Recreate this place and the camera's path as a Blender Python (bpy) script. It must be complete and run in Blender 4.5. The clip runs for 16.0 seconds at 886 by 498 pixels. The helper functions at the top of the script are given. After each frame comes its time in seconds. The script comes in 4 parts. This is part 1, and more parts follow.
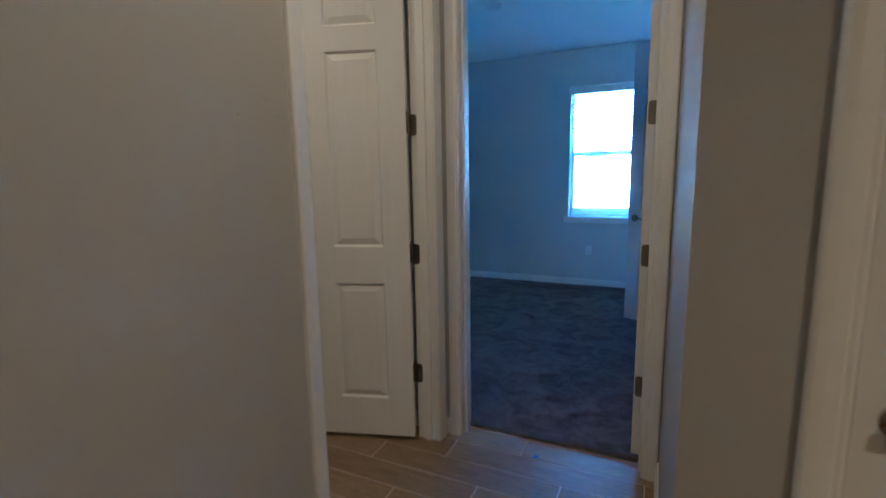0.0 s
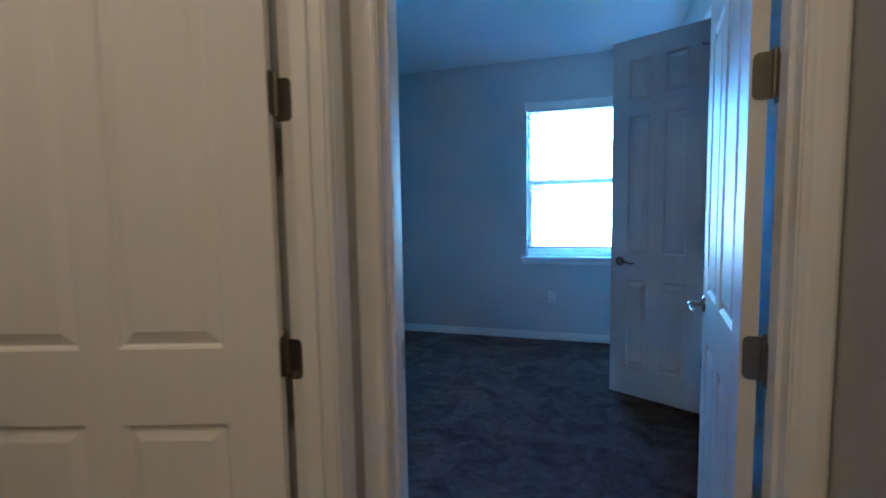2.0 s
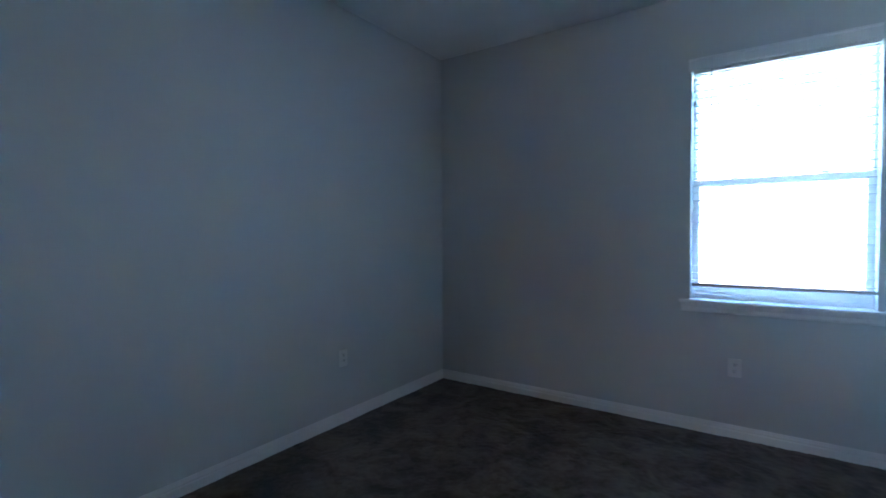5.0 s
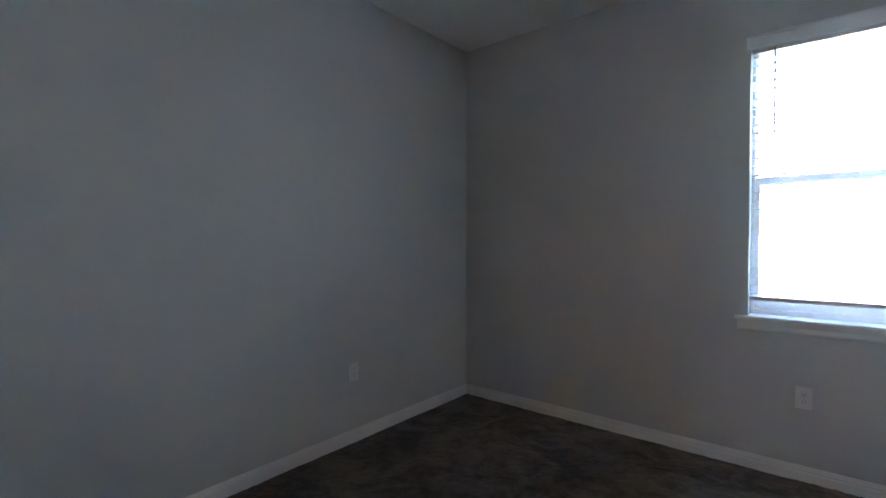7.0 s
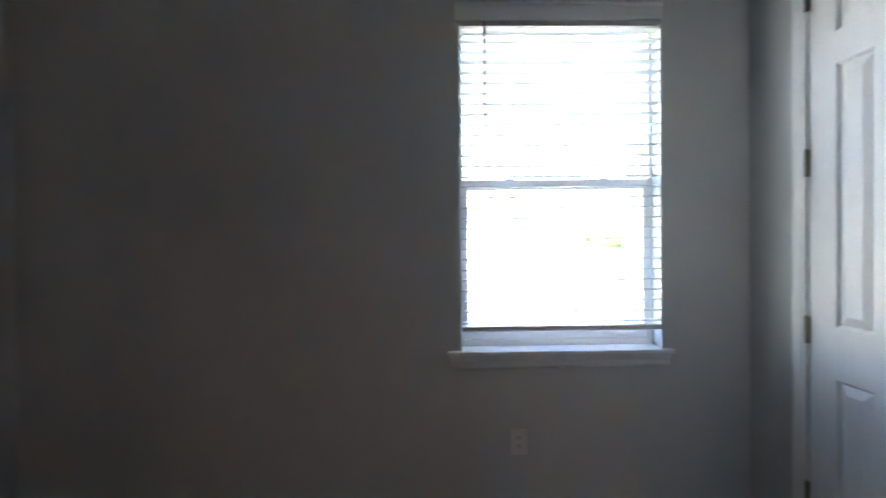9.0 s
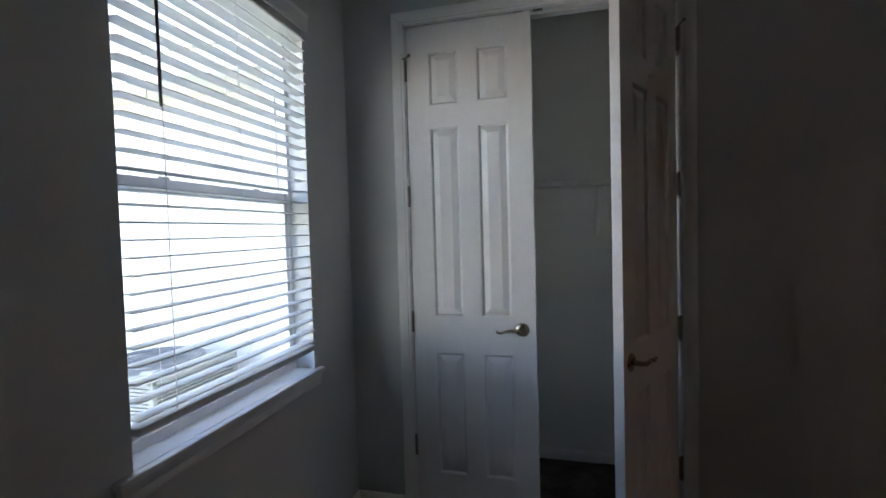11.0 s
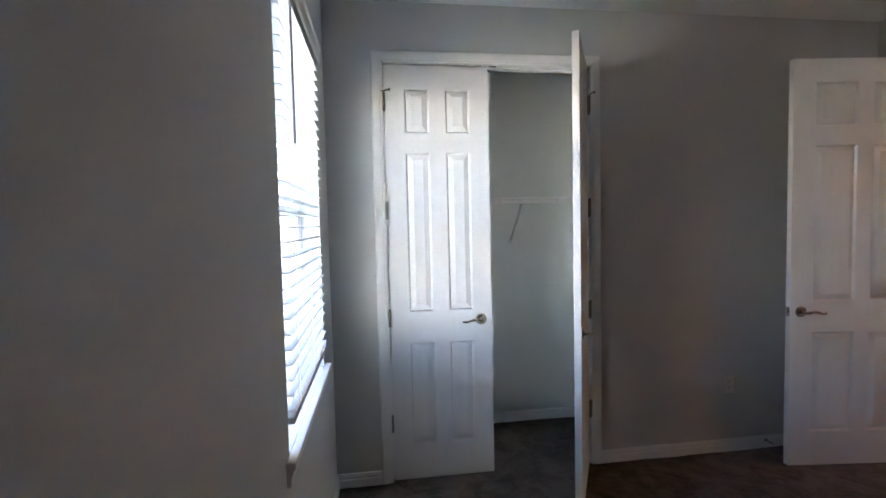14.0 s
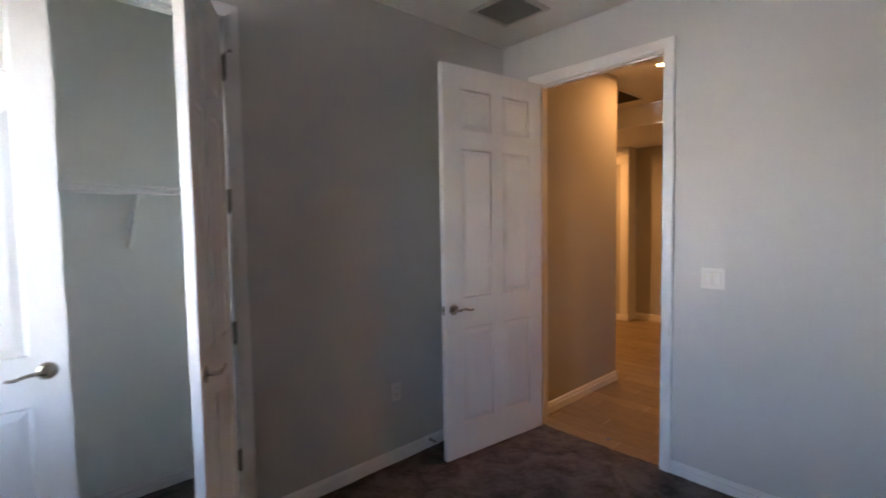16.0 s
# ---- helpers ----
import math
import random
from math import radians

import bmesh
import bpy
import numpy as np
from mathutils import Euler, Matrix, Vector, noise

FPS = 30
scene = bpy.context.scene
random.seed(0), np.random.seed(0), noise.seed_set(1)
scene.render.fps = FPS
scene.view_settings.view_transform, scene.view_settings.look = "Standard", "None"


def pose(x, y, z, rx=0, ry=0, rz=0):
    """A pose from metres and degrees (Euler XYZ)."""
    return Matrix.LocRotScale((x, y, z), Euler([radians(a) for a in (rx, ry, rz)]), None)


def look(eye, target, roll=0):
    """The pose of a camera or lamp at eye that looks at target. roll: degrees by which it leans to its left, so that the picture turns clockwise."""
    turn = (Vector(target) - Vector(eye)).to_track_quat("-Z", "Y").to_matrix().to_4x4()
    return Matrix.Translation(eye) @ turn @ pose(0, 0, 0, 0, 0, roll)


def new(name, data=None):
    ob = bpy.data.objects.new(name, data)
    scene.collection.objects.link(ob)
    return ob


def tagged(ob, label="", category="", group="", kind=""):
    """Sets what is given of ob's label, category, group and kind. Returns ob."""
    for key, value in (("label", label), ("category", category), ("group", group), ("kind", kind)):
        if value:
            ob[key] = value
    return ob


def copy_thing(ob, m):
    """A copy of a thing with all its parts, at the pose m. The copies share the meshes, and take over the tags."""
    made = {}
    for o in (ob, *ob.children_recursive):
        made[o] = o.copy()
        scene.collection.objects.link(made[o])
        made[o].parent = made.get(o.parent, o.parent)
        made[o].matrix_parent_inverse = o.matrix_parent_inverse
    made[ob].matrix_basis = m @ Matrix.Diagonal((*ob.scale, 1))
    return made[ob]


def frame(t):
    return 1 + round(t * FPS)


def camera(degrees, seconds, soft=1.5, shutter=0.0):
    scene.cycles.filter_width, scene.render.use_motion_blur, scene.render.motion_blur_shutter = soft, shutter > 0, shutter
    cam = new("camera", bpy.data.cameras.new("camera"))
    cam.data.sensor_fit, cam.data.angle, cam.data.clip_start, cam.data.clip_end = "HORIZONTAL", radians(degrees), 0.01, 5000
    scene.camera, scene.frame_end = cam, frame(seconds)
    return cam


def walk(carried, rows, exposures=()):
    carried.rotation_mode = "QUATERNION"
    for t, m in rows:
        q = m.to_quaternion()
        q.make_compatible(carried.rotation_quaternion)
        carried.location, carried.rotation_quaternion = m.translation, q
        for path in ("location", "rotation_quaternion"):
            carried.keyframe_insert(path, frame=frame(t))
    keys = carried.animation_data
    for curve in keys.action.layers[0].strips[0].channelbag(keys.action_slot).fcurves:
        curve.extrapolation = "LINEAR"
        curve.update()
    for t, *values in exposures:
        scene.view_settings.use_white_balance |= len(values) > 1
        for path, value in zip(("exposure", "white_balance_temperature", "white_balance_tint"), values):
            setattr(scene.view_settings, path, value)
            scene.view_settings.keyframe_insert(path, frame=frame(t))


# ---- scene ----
# camera and walk
cam = camera(87.2, 16.0, soft=1.6, shutter=0.4)
PATH = [
    (0, (-0.288, -2.24, 1.363), (-1.123, -0.449, 1.056), -1.0),
    (0.5, (-0.426, -1.928, 1.365), (-1.182, -0.089, 1.144), -1.0),
    (1, (-0.612, -1.746, 1.364), (-1.313, 0.117, 1.173), -0.9),
    (1.5, (-0.687, -1.538, 1.354), (-1.335, 0.346, 1.175), -0.9),
    (2, (-0.687, -1.181, 1.343), (-1.288, 0.719, 1.177), -1.0),
    (2.5, (-0.725, -0.860, 1.332), (-1.297, 1.051, 1.180), -1.0),
    (3, (-0.724, -0.618, 1.329), (-1.307, 1.290, 1.198), -0.8),
    (3.5, (-0.695, -0.286, 1.324), (-1.368, 1.593, 1.200), -0.9),
    (4, (-0.742, -0.064, 1.316), (-1.544, 1.765, 1.201), -0.6),
    (4.5, (-0.820, 0.097, 1.318), (-1.776, 1.852, 1.228), -0.5),
    (5, (-0.906, 0.206, 1.283), (-2.042, 1.852, 1.221), -0.3),
    (5.2, (-0.930, 0.225, 1.287), (-2.130, 1.824, 1.227), -0.3),
    (7.3, (-0.980, 0.579, 1.287), (-2.252, 2.122, 1.242), -0.1),
    (7.5, (-0.998, 0.634, 1.298), (-2.218, 2.216, 1.251), -0.3),
    (8, (-1.075, 0.935, 1.294), (-2.105, 2.647, 1.239), -0.7),
    (8.5, (-1.257, 1.251, 1.329), (-1.833, 3.166, 1.271), -0.9),
    (9, (-1.409, 1.518, 1.336), (-1.374, 3.517, 1.312), -0.6),
    (9.5, (-1.577, 1.832, 1.367), (-0.845, 3.693, 1.334), -1.0),
    (10, (-1.783, 2.073, 1.384), (-0.404, 3.52, 1.341), -1.2),
    (10.2, (-1.892, 2.145, 1.402), (-0.324, 3.385, 1.352), -1.3),
    (12.3, (-2.495, 3.08, 1.469), (-0.499, 2.992, 1.379), -1.5),
    (12.5, (-2.535, 3.125, 1.478), (-0.54, 3.014, 1.39), -1.4),
    (13, (-2.669, 3.218, 1.519), (-0.677, 3.057, 1.425), -1.4),
    (13.5, (-2.714, 3.292, 1.534), (-0.729, 3.072, 1.435), -1.3),
    (14, (-2.706, 3.289, 1.535), (-0.727, 3.02, 1.43), -1.3),
    (14.5, (-2.706, 3.268, 1.536), (-0.754, 2.846, 1.426), -1.4),
    (15, (-2.632, 3.091, 1.516), (-0.758, 2.404, 1.403), -1.5),
    (15.5, (-2.505, 2.883, 1.51), (-0.789, 1.863, 1.391), -1.2),
    (16, (-2.295, 2.776, 1.503), (-0.832, 1.418, 1.389), -0.9),
]
EXPOSURES = [
    (0.0, 5.46, 3530, 3), (0.5, 5.46, 3750, 3), (1.0, 5.44, 3720, 3), (2.0, 5.42, 3730, 4), (2.5, 5.38, 3650, 8), (3.0, 5.43, 3660, 10), (3.5, 5.42, 3720, 9), (4.0, 5.50, 4070, 6), (4.5, 5.43, 4520, 9), (5.0, 5.30, 5050, 13),
    (7.3, 5.46, 6450, 20), (8.2, 5.35, 6700, 22), (9.0, 4.72, 7000, 24), (10.2, 3.50, 7200, 25), (12.3, 4.75, 7200, 28), (14.0, 5.34, 7200, 28), (15.0, 5.36, 7150, 28), (16.0, 5.68, 7150, 29),
]
walk(cam, [(t, look(eye, target, roll)) for t, eye, target, roll in PATH], EXPOSURES)

# ---- daylight and lamps ----
world = bpy.data.worlds.new("sky")
scene.world = world
world.use_nodes = True
wn = world.node_tree
wn.nodes.clear()
sky = wn.nodes.new("ShaderNodeTexSky")
sky.sky_type = 'NISHITA'
sky.sun_disc = False
SUN_FROM = Vector((0.45, -0.55, 0.72)).normalized()
sky.sun_elevation = math.asin(SUN_FROM.z)
sky.sun_rotation = math.atan2(SUN_FROM.x, SUN_FROM.y)
bgn = wn.nodes.new("ShaderNodeBackground")
bgn.inputs["Strength"].default_value = 0.15
wout = wn.nodes.new("ShaderNodeOutputWorld")
wn.links.new(sky.outputs[0], bgn.inputs[0])
wn.links.new(bgn.outputs[0], wout.inputs[0])
sun = new("sun", bpy.data.lights.new("sun", 'SUN'))
sun.data.energy = 5.0
sun.data.angle = radians(0.53)
sun.data.color = (1.0, 0.95, 0.88)
sun.matrix_world = look((0, 0, 20), Vector((0, 0, 20)) - SUN_FROM)
CAN_POWER = 0.212
CAN_COLOR = (1.0, 0.485, 0.140)


def can_lamp(x, y, z, power=CAN_POWER):
    lamp = new("can_lamp_light", bpy.data.lights.new("can_lamp_light", 'AREA'))
    lamp.data.shape, lamp.data.size, lamp.data.energy, lamp.data.color = 'DISK', 0.10, power, CAN_COLOR
    lamp.data.spread = radians(178)
    lamp.matrix_world = pose(x, y, z)
    return lamp


# ---- plan, in metres ----
XW, YW, CEIL = -3.24, 3.575, 2.798          # bedroom: x from XW to 0, y from 0 to YW
DX0, DX1, HEAD = -1.178, -0.308, 2.458      # bedroom doorway, between jambs
CY0, CY1 = 2.012, 3.245                     # closet opening
HLX, HRX, HRY = -1.272, -0.235, -1.325       # hall: left wall, right wall, the corner where it ends
LY0, LY1 = -1.095, -0.222                   # opening in the hall's left wall
WT = 0.115                                  # inner wall thickness
WX0, WX1, WZ0, WZ1 = -1.295, -0.400, 0.845, 2.345   # window recess
EXT = 0.20                                  # outer wall thickness
CLX = 0.70                                  # closet back wall
GROUND = -0.15


# ---- materials ----
def mat(name, color, rough=0.6, metal=0.0, var=0.06, scale=3.0, grain=60.0, bump=0.05, dist=0.002, spec=0.5, coat=0.0, per_piece=0.0, stretch=None, rvar=0.08, color2=None, big=None):
    m = bpy.data.materials.new(name)
    m.use_nodes = True
    nt = m.node_tree
    bs = nt.nodes["Principled BSDF"]
    tc = nt.nodes.new("ShaderNodeTexCoord")
    mp = nt.nodes.new("ShaderNodeMapping")
    nt.links.new(tc.outputs["Object"], mp.inputs[0])
    if stretch:
        mp.inputs["Scale"].default_value = stretch
    n1 = nt.nodes.new("ShaderNodeTexNoise")
    n1.inputs["Scale"].default_value = scale
    n1.inputs["Detail"].default_value = 5
    n2 = nt.nodes.new("ShaderNodeTexNoise")
    n2.inputs["Scale"].default_value = grain
    n2.inputs["Detail"].default_value = 4
    for n in (n1, n2):
        nt.links.new(mp.outputs[0], n.inputs["Vector"])
    ramp = nt.nodes.new("ShaderNodeValToRGB")
    lo = color2 or [c * (1 - var) for c in color]
    hi = [min(1.0, c * (1 + var)) for c in color]
    ramp.color_ramp.elements[0].position, ramp.color_ramp.elements[1].position = 0.35, 0.65
    ramp.color_ramp.elements[0].color, ramp.color_ramp.elements[1].color = (*lo, 1), (*hi, 1)
    mix = nt.nodes.new("ShaderNodeMix")
    mix.data_type = 'FLOAT'
    mix.inputs[0].default_value = 0.35 if big is None else big
    nt.links.new(n1.outputs["Fac"], mix.inputs[2])
    nt.links.new(n2.outputs["Fac"], mix.inputs[3])
    nt.links.new(mix.outputs[0], ramp.inputs[0])
    col = ramp.outputs[0]
    if per_piece:
        oi = nt.nodes.new("ShaderNodeObjectInfo")
        hsv = nt.nodes.new("ShaderNodeHueSaturation")
        mr = nt.nodes.new("ShaderNodeMapRange")
        mr.inputs["To Min"].default_value, mr.inputs["To Max"].default_value = 1 - per_piece, 1 + per_piece
        nt.links.new(oi.outputs["Random"], mr.inputs["Value"])
        nt.links.new(mr.outputs[0], hsv.inputs["Value"])
        nt.links.new(col, hsv.inputs["Color"])
        col = hsv.outputs[0]
    nt.links.new(col, bs.inputs["Base Color"])
    rr = nt.nodes.new("ShaderNodeMapRange")
    rr.inputs["To Min"].default_value, rr.inputs["To Max"].default_value = max(0.02, rough - rvar), min(1, rough + rvar)
    nt.links.new(n1.outputs["Fac"], rr.inputs["Value"])
    nt.links.new(rr.outputs[0], bs.inputs["Roughness"])
    bs.inputs["Metallic"].default_value = metal
    bs.inputs["Specular IOR Level"].default_value = spec
    bs.inputs["Coat Weight"].default_value = coat
    if bump:
        b = nt.nodes.new("ShaderNodeBump")
        b.inputs["Strength"].default_value, b.inputs["Distance"].default_value = bump, dist
        nt.links.new(n2.outputs["Fac"], b.inputs["Height"])
        nt.links.new(b.outputs[0], bs.inputs["Normal"])
    return m


WALL = mat("wall_paint_grey", (0.600, 0.612, 0.604), 0.62, var=0.02, scale=1.2, grain=220, bump=0.25, dist=0.0012, spec=0.35)
# hall tone: WALL's grey darkened and warmed to match the hall's brightness
HALLW = mat("hall_toned_grey", (0.455, 0.45, 0.43), 0.7, var=0.02, scale=1.2, grain=220, bump=0.25, dist=0.0012, spec=0.15)
# closet walls: wall paint lightened to stand in for missing bounce light
CLOSETLIT = mat("closet_lightened", (0.80, 0.835, 0.80), 0.62, var=0.02, scale=1.2, grain=220, bump=0.25, dist=0.0012, spec=0.35)
CEILM = mat("ceiling_paint", (0.86, 0.86, 0.85), 0.85, var=0.02, scale=2, grain=70, bump=0.5, dist=0.003, spec=0.2)
TRIM = mat("trim_paint", (0.81, 0.81, 0.80), 0.38, var=0.015, scale=4, grain=90, bump=0.06, dist=0.001)
DOORP = mat("door_paint", (0.775, 0.775, 0.77), 0.42, var=0.02, scale=3, grain=55, bump=0.08, dist=0.0012, stretch=(14, 14, 1), spec=0.36)
PLASTIC = mat("white_plastic", (0.76, 0.76, 0.745), 0.35, var=0.01, scale=6, grain=120, bump=0.0)
VINYL = mat("vinyl_frame", (0.80, 0.80, 0.80), 0.4, var=0.015, scale=6, grain=120, bump=0.03)
SLAT = mat("faux_wood_slat", (0.68, 0.68, 0.68), 0.42, var=0.02, scale=4, grain=70, bump=0.08, dist=0.0008, stretch=(1, 12, 12))
NICKEL = mat("satin_nickel", (0.38, 0.335, 0.28), 0.28, metal=1.0, var=0.06, scale=20, grain=300, bump=0.03, dist=0.0004)
HINGEM = mat("hinge_nickel", (0.24, 0.228, 0.19), 0.40, metal=1.0, var=0.10, scale=25, grain=300, bump=0.04, dist=0.0004)
DARK = mat("dark_slot", (0.03, 0.03, 0.03), 0.7, var=0.1, bump=0)
CORD = mat("wand_plastic", (0.33, 0.30, 0.32), 0.25, var=0.03, bump=0)
WIRE = mat("coated_wire", (0.84, 0.84, 0.83), 0.4, var=0.01, bump=0)
PLANK = mat("wood_look_tile", (0.255, 0.188, 0.108), 0.42, var=0.32, scale=5, grain=26, bump=0.10, dist=0.0015, per_piece=0.16, stretch=(1, 9, 1), big=0.5)
GROUT = mat("grout", (0.58, 0.51, 0.43), 0.9, var=0.1, scale=8, grain=200, bump=0.3)
GRILLE = mat("grille_white", (0.66, 0.66, 0.64), 0.5, var=0.03, bump=0)
GRILLE_D = mat("filter_dark", (0.10, 0.09, 0.08), 0.9, var=0.2, grain=150, bump=0.3)
STUCCO = mat("stucco_white", (0.64, 0.64, 0.62), 0.9, var=0.04, scale=2, grain=140, bump=0.5, dist=0.004)
SOFFIT = mat("soffit_vinyl", (0.72, 0.71, 0.68), 0.6, var=0.03, bump=0.05)
SHINGLE = mat("roof_shingle", (0.20, 0.15, 0.12), 0.95, var=0.25, scale=3, grain=30, bump=0.6, dist=0.01)
GRASS = mat("lawn", (0.085, 0.13, 0.035), 0.95, var=0.35, scale=0.8, grain=24, bump=0.8, dist=0.03)
CONCRETE = mat("concrete_road", (0.42, 0.40, 0.37), 0.9, var=0.10, scale=0.7, grain=30, bump=0.3, dist=0.004)
SAND = mat("sandy_lot", (0.48, 0.44, 0.36), 0.95, var=0.15, scale=0.5, grain=12, bump=0.5, dist=0.02)
RED = mat("dumpster_red", (0.42, 0.055, 0.035), 0.55, var=0.20, scale=2.5, grain=18, bump=0.1)
BLUE = mat("tarp_blue", (0.07, 0.22, 0.42), 0.5, var=0.15, scale=3, grain=30, bump=0.2)
ACGREY = mat("condenser_grey", (0.42, 0.42, 0.40), 0.5, var=0.05, scale=6, grain=90, bump=0.05)
PANE = mat("far_window_glass", (0.05, 0.065, 0.07), 0.15, var=0.1, bump=0)
ACDARK = mat("condenser_guard", (0.16, 0.17, 0.18), 0.5, var=0.1, bump=0)
TAPE = mat("blue_tape", (0.05, 0.16, 0.42), 0.7, var=0.1, bump=0)
SCUFF = mat("scuff", (0.30, 0.28, 0.26), 0.8, var=0.2, bump=0)
BARK = mat("palm_trunk", (0.22, 0.16, 0.11), 0.95, var=0.25, scale=6, grain=40, bump=0.7, dist=0.02)
LEAF = mat("tree_leaf", (0.085, 0.092, 0.040), 0.7, var=0.3, scale=3, grain=30, bump=0.1)
FROND = mat("palm_frond", (0.07, 0.12, 0.03), 0.7, var=0.3, scale=4, grain=30, bump=0.1)


def carpet_material():
    m = bpy.data.materials.new("carpet_pile")
    m.use_nodes = True
    nt = m.node_tree
    bs = nt.nodes["Principled BSDF"]
    tc = nt.nodes.new("ShaderNodeTexCoord")
    tex = []
    for sc, de in ((4.2, 5), (15.0, 5), (150.0, 4)):
        n = nt.nodes.new("ShaderNodeTexNoise")
        n.inputs["Scale"].default_value, n.inputs["Detail"].default_value = sc, de
        n.inputs["Distortion"].default_value = 1.1 if sc < 20 else 0.0
        nt.links.new(tc.outputs["Object"], n.inputs["Vector"])
        tex.append(n)
    mul = nt.nodes.new("ShaderNodeMath")
    mul.operation = 'MULTIPLY_ADD'
    mul.inputs[1].default_value, mul.inputs[2].default_value = 0.86, -0.12
    nt.links.new(tex[0].outputs["Fac"], mul.inputs[0])
    mul2 = nt.nodes.new("ShaderNodeMath")
    mul2.operation = 'MULTIPLY_ADD'
    mul2.inputs[1].default_value = 0.42
    nt.links.new(tex[1].outputs["Fac"], mul2.inputs[0])
    nt.links.new(mul.outputs[0], mul2.inputs[2])
    mul3 = nt.nodes.new("ShaderNodeMath")
    mul3.operation = 'MULTIPLY_ADD'
    mul3.inputs[1].default_value = 0.30
    nt.links.new(tex[2].outputs["Fac"], mul3.inputs[0])
    nt.links.new(mul2.outputs[0], mul3.inputs[2])
    ramp = nt.nodes.new("ShaderNodeValToRGB")
    el = ramp.color_ramp.elements
    el[0].position, el[0].color = 0.52, (0.033, 0.0250, 0.0197, 1)
    el[1].position, el[1].color = 0.80, (0.124, 0.094, 0.073, 1)
    nt.links.new(mul3.outputs[0], ramp.inputs[0])
    nt.links.new(ramp.outputs[0], bs.inputs["Base Color"])
    bs.inputs["Roughness"].default_value = 1.0
    bs.inputs["Specular IOR Level"].default_value = 0.1
    bs.inputs["Sheen Weight"].default_value = 0.15
    bs.inputs["Sheen Roughness"].default_value = 0.6
    b = nt.nodes.new("ShaderNodeBump")
    b.inputs["Strength"].default_value, b.inputs["Distance"].default_value = 0.9, 0.005
    nt.links.new(mul3.outputs[0], b.inputs["Height"])
    lean = nt.nodes.new("ShaderNodeBump")
    lean.inputs["Strength"].default_value, lean.inputs["Distance"].default_value = 1.0, 0.013
    nt.links.new(tex[0].outputs["Fac"], lean.inputs["Height"])
    nt.links.new(b.outputs[0], lean.inputs["Normal"])
    nt.links.new(lean.outputs[0], bs.inputs["Normal"])
    return m


CARPET = carpet_material()


def glass_material():
    m = bpy.data.materials.new("window_glass")
    m.use_nodes = True
    nt = m.node_tree
    nt.nodes.clear()
    out = nt.nodes.new("ShaderNodeOutputMaterial")
    tr = nt.nodes.new("ShaderNodeBsdfTransparent")
    tr.inputs[0].default_value = (0.93, 0.96, 0.95, 1)
    gl = nt.nodes.new("ShaderNodeBsdfGlossy")
    gl.inputs["Roughness"].default_value = 0.02
    lw = nt.nodes.new("ShaderNodeLayerWeight")
    pw = nt.nodes.new("ShaderNodeMath")
    pw.operation = 'POWER'
    pw.inputs[1].default_value = 4.0
    nt.links.new(lw.outputs["Facing"], pw.inputs[0])
    fr = nt.nodes.new("ShaderNodeMapRange")
    fr.inputs["To Min"].default_value, fr.inputs["To Max"].default_value = 0.03, 0.6
    nt.links.new(pw.outputs[0], fr.inputs["Value"])
    mx = nt.nodes.new("ShaderNodeMixShader")
    nt.links.new(fr.outputs[0], mx.inputs[0])
    nt.links.new(tr.outputs[0], mx.inputs[1])
    nt.links.new(gl.outputs[0], mx.inputs[2])
    nt.links.new(mx.outputs[0], out.inputs[0])
    return m


GLASS = glass_material()


def lamp_material():
    m = bpy.data.materials.new("lamp_lens_glow")
    m.use_nodes = True
    bs = m.node_tree.nodes["Principled BSDF"]
    bs.inputs["Base Color"].default_value = (0.9, 0.9, 0.88, 1)
    bs.inputs["Emission Color"].default_value = (1.0, 0.66, 0.34, 1)
    bs.inputs["Emission Strength"].default_value = 1.6
    return m


LENS = lamp_material()


# ---- mesh helpers ----
def box(bm, x0, x1, y0, y1, z0, z1, bev=0.0):
    xs, ys, zs = sorted((x0, x1)), sorted((y0, y1)), sorted((z0, z1))
    v = [bm.verts.new((x, y, z)) for z in zs for y in ys for x in xs]
    fs = [bm.faces.new([v[i] for i in q]) for q in ((0, 2, 3, 1), (4, 5, 7, 6), (0, 1, 5, 4), (2, 6, 7, 3), (0, 4, 6, 2), (1, 3, 7, 5))]
    if bev:
        es = list({e for f in fs for e in f.edges})
        bmesh.ops.bevel(bm, geom=es, offset=bev, segments=2, affect='EDGES', profile=0.6)
    return bm


def lathe(bm, prof, n=24, m=None):
    """Turns (radius, height) pairs about z; m: pose of the axis."""
    m = m or Matrix()
    rings = []
    for r, h in prof:
        if r < 1e-6:
            rings.append([bm.verts.new(m @ Vector((0, 0, h)))])
        else:
            rings.append([bm.verts.new(m @ Vector((r * math.cos(2 * math.pi * k / n), r * math.sin(2 * math.pi * k / n), h))) for k in range(n)])
    for a, b in zip(rings, rings[1:]):
        for k in range(n):
            q = [a[k % len(a)], a[(k + 1) % len(a)], b[(k + 1) % len(b)], b[k % len(b)]]
            u = []
            for x in q:
                if x not in u:
                    u.append(x)
            if len(u) > 2:
                bm.faces.new(u)
    return bm


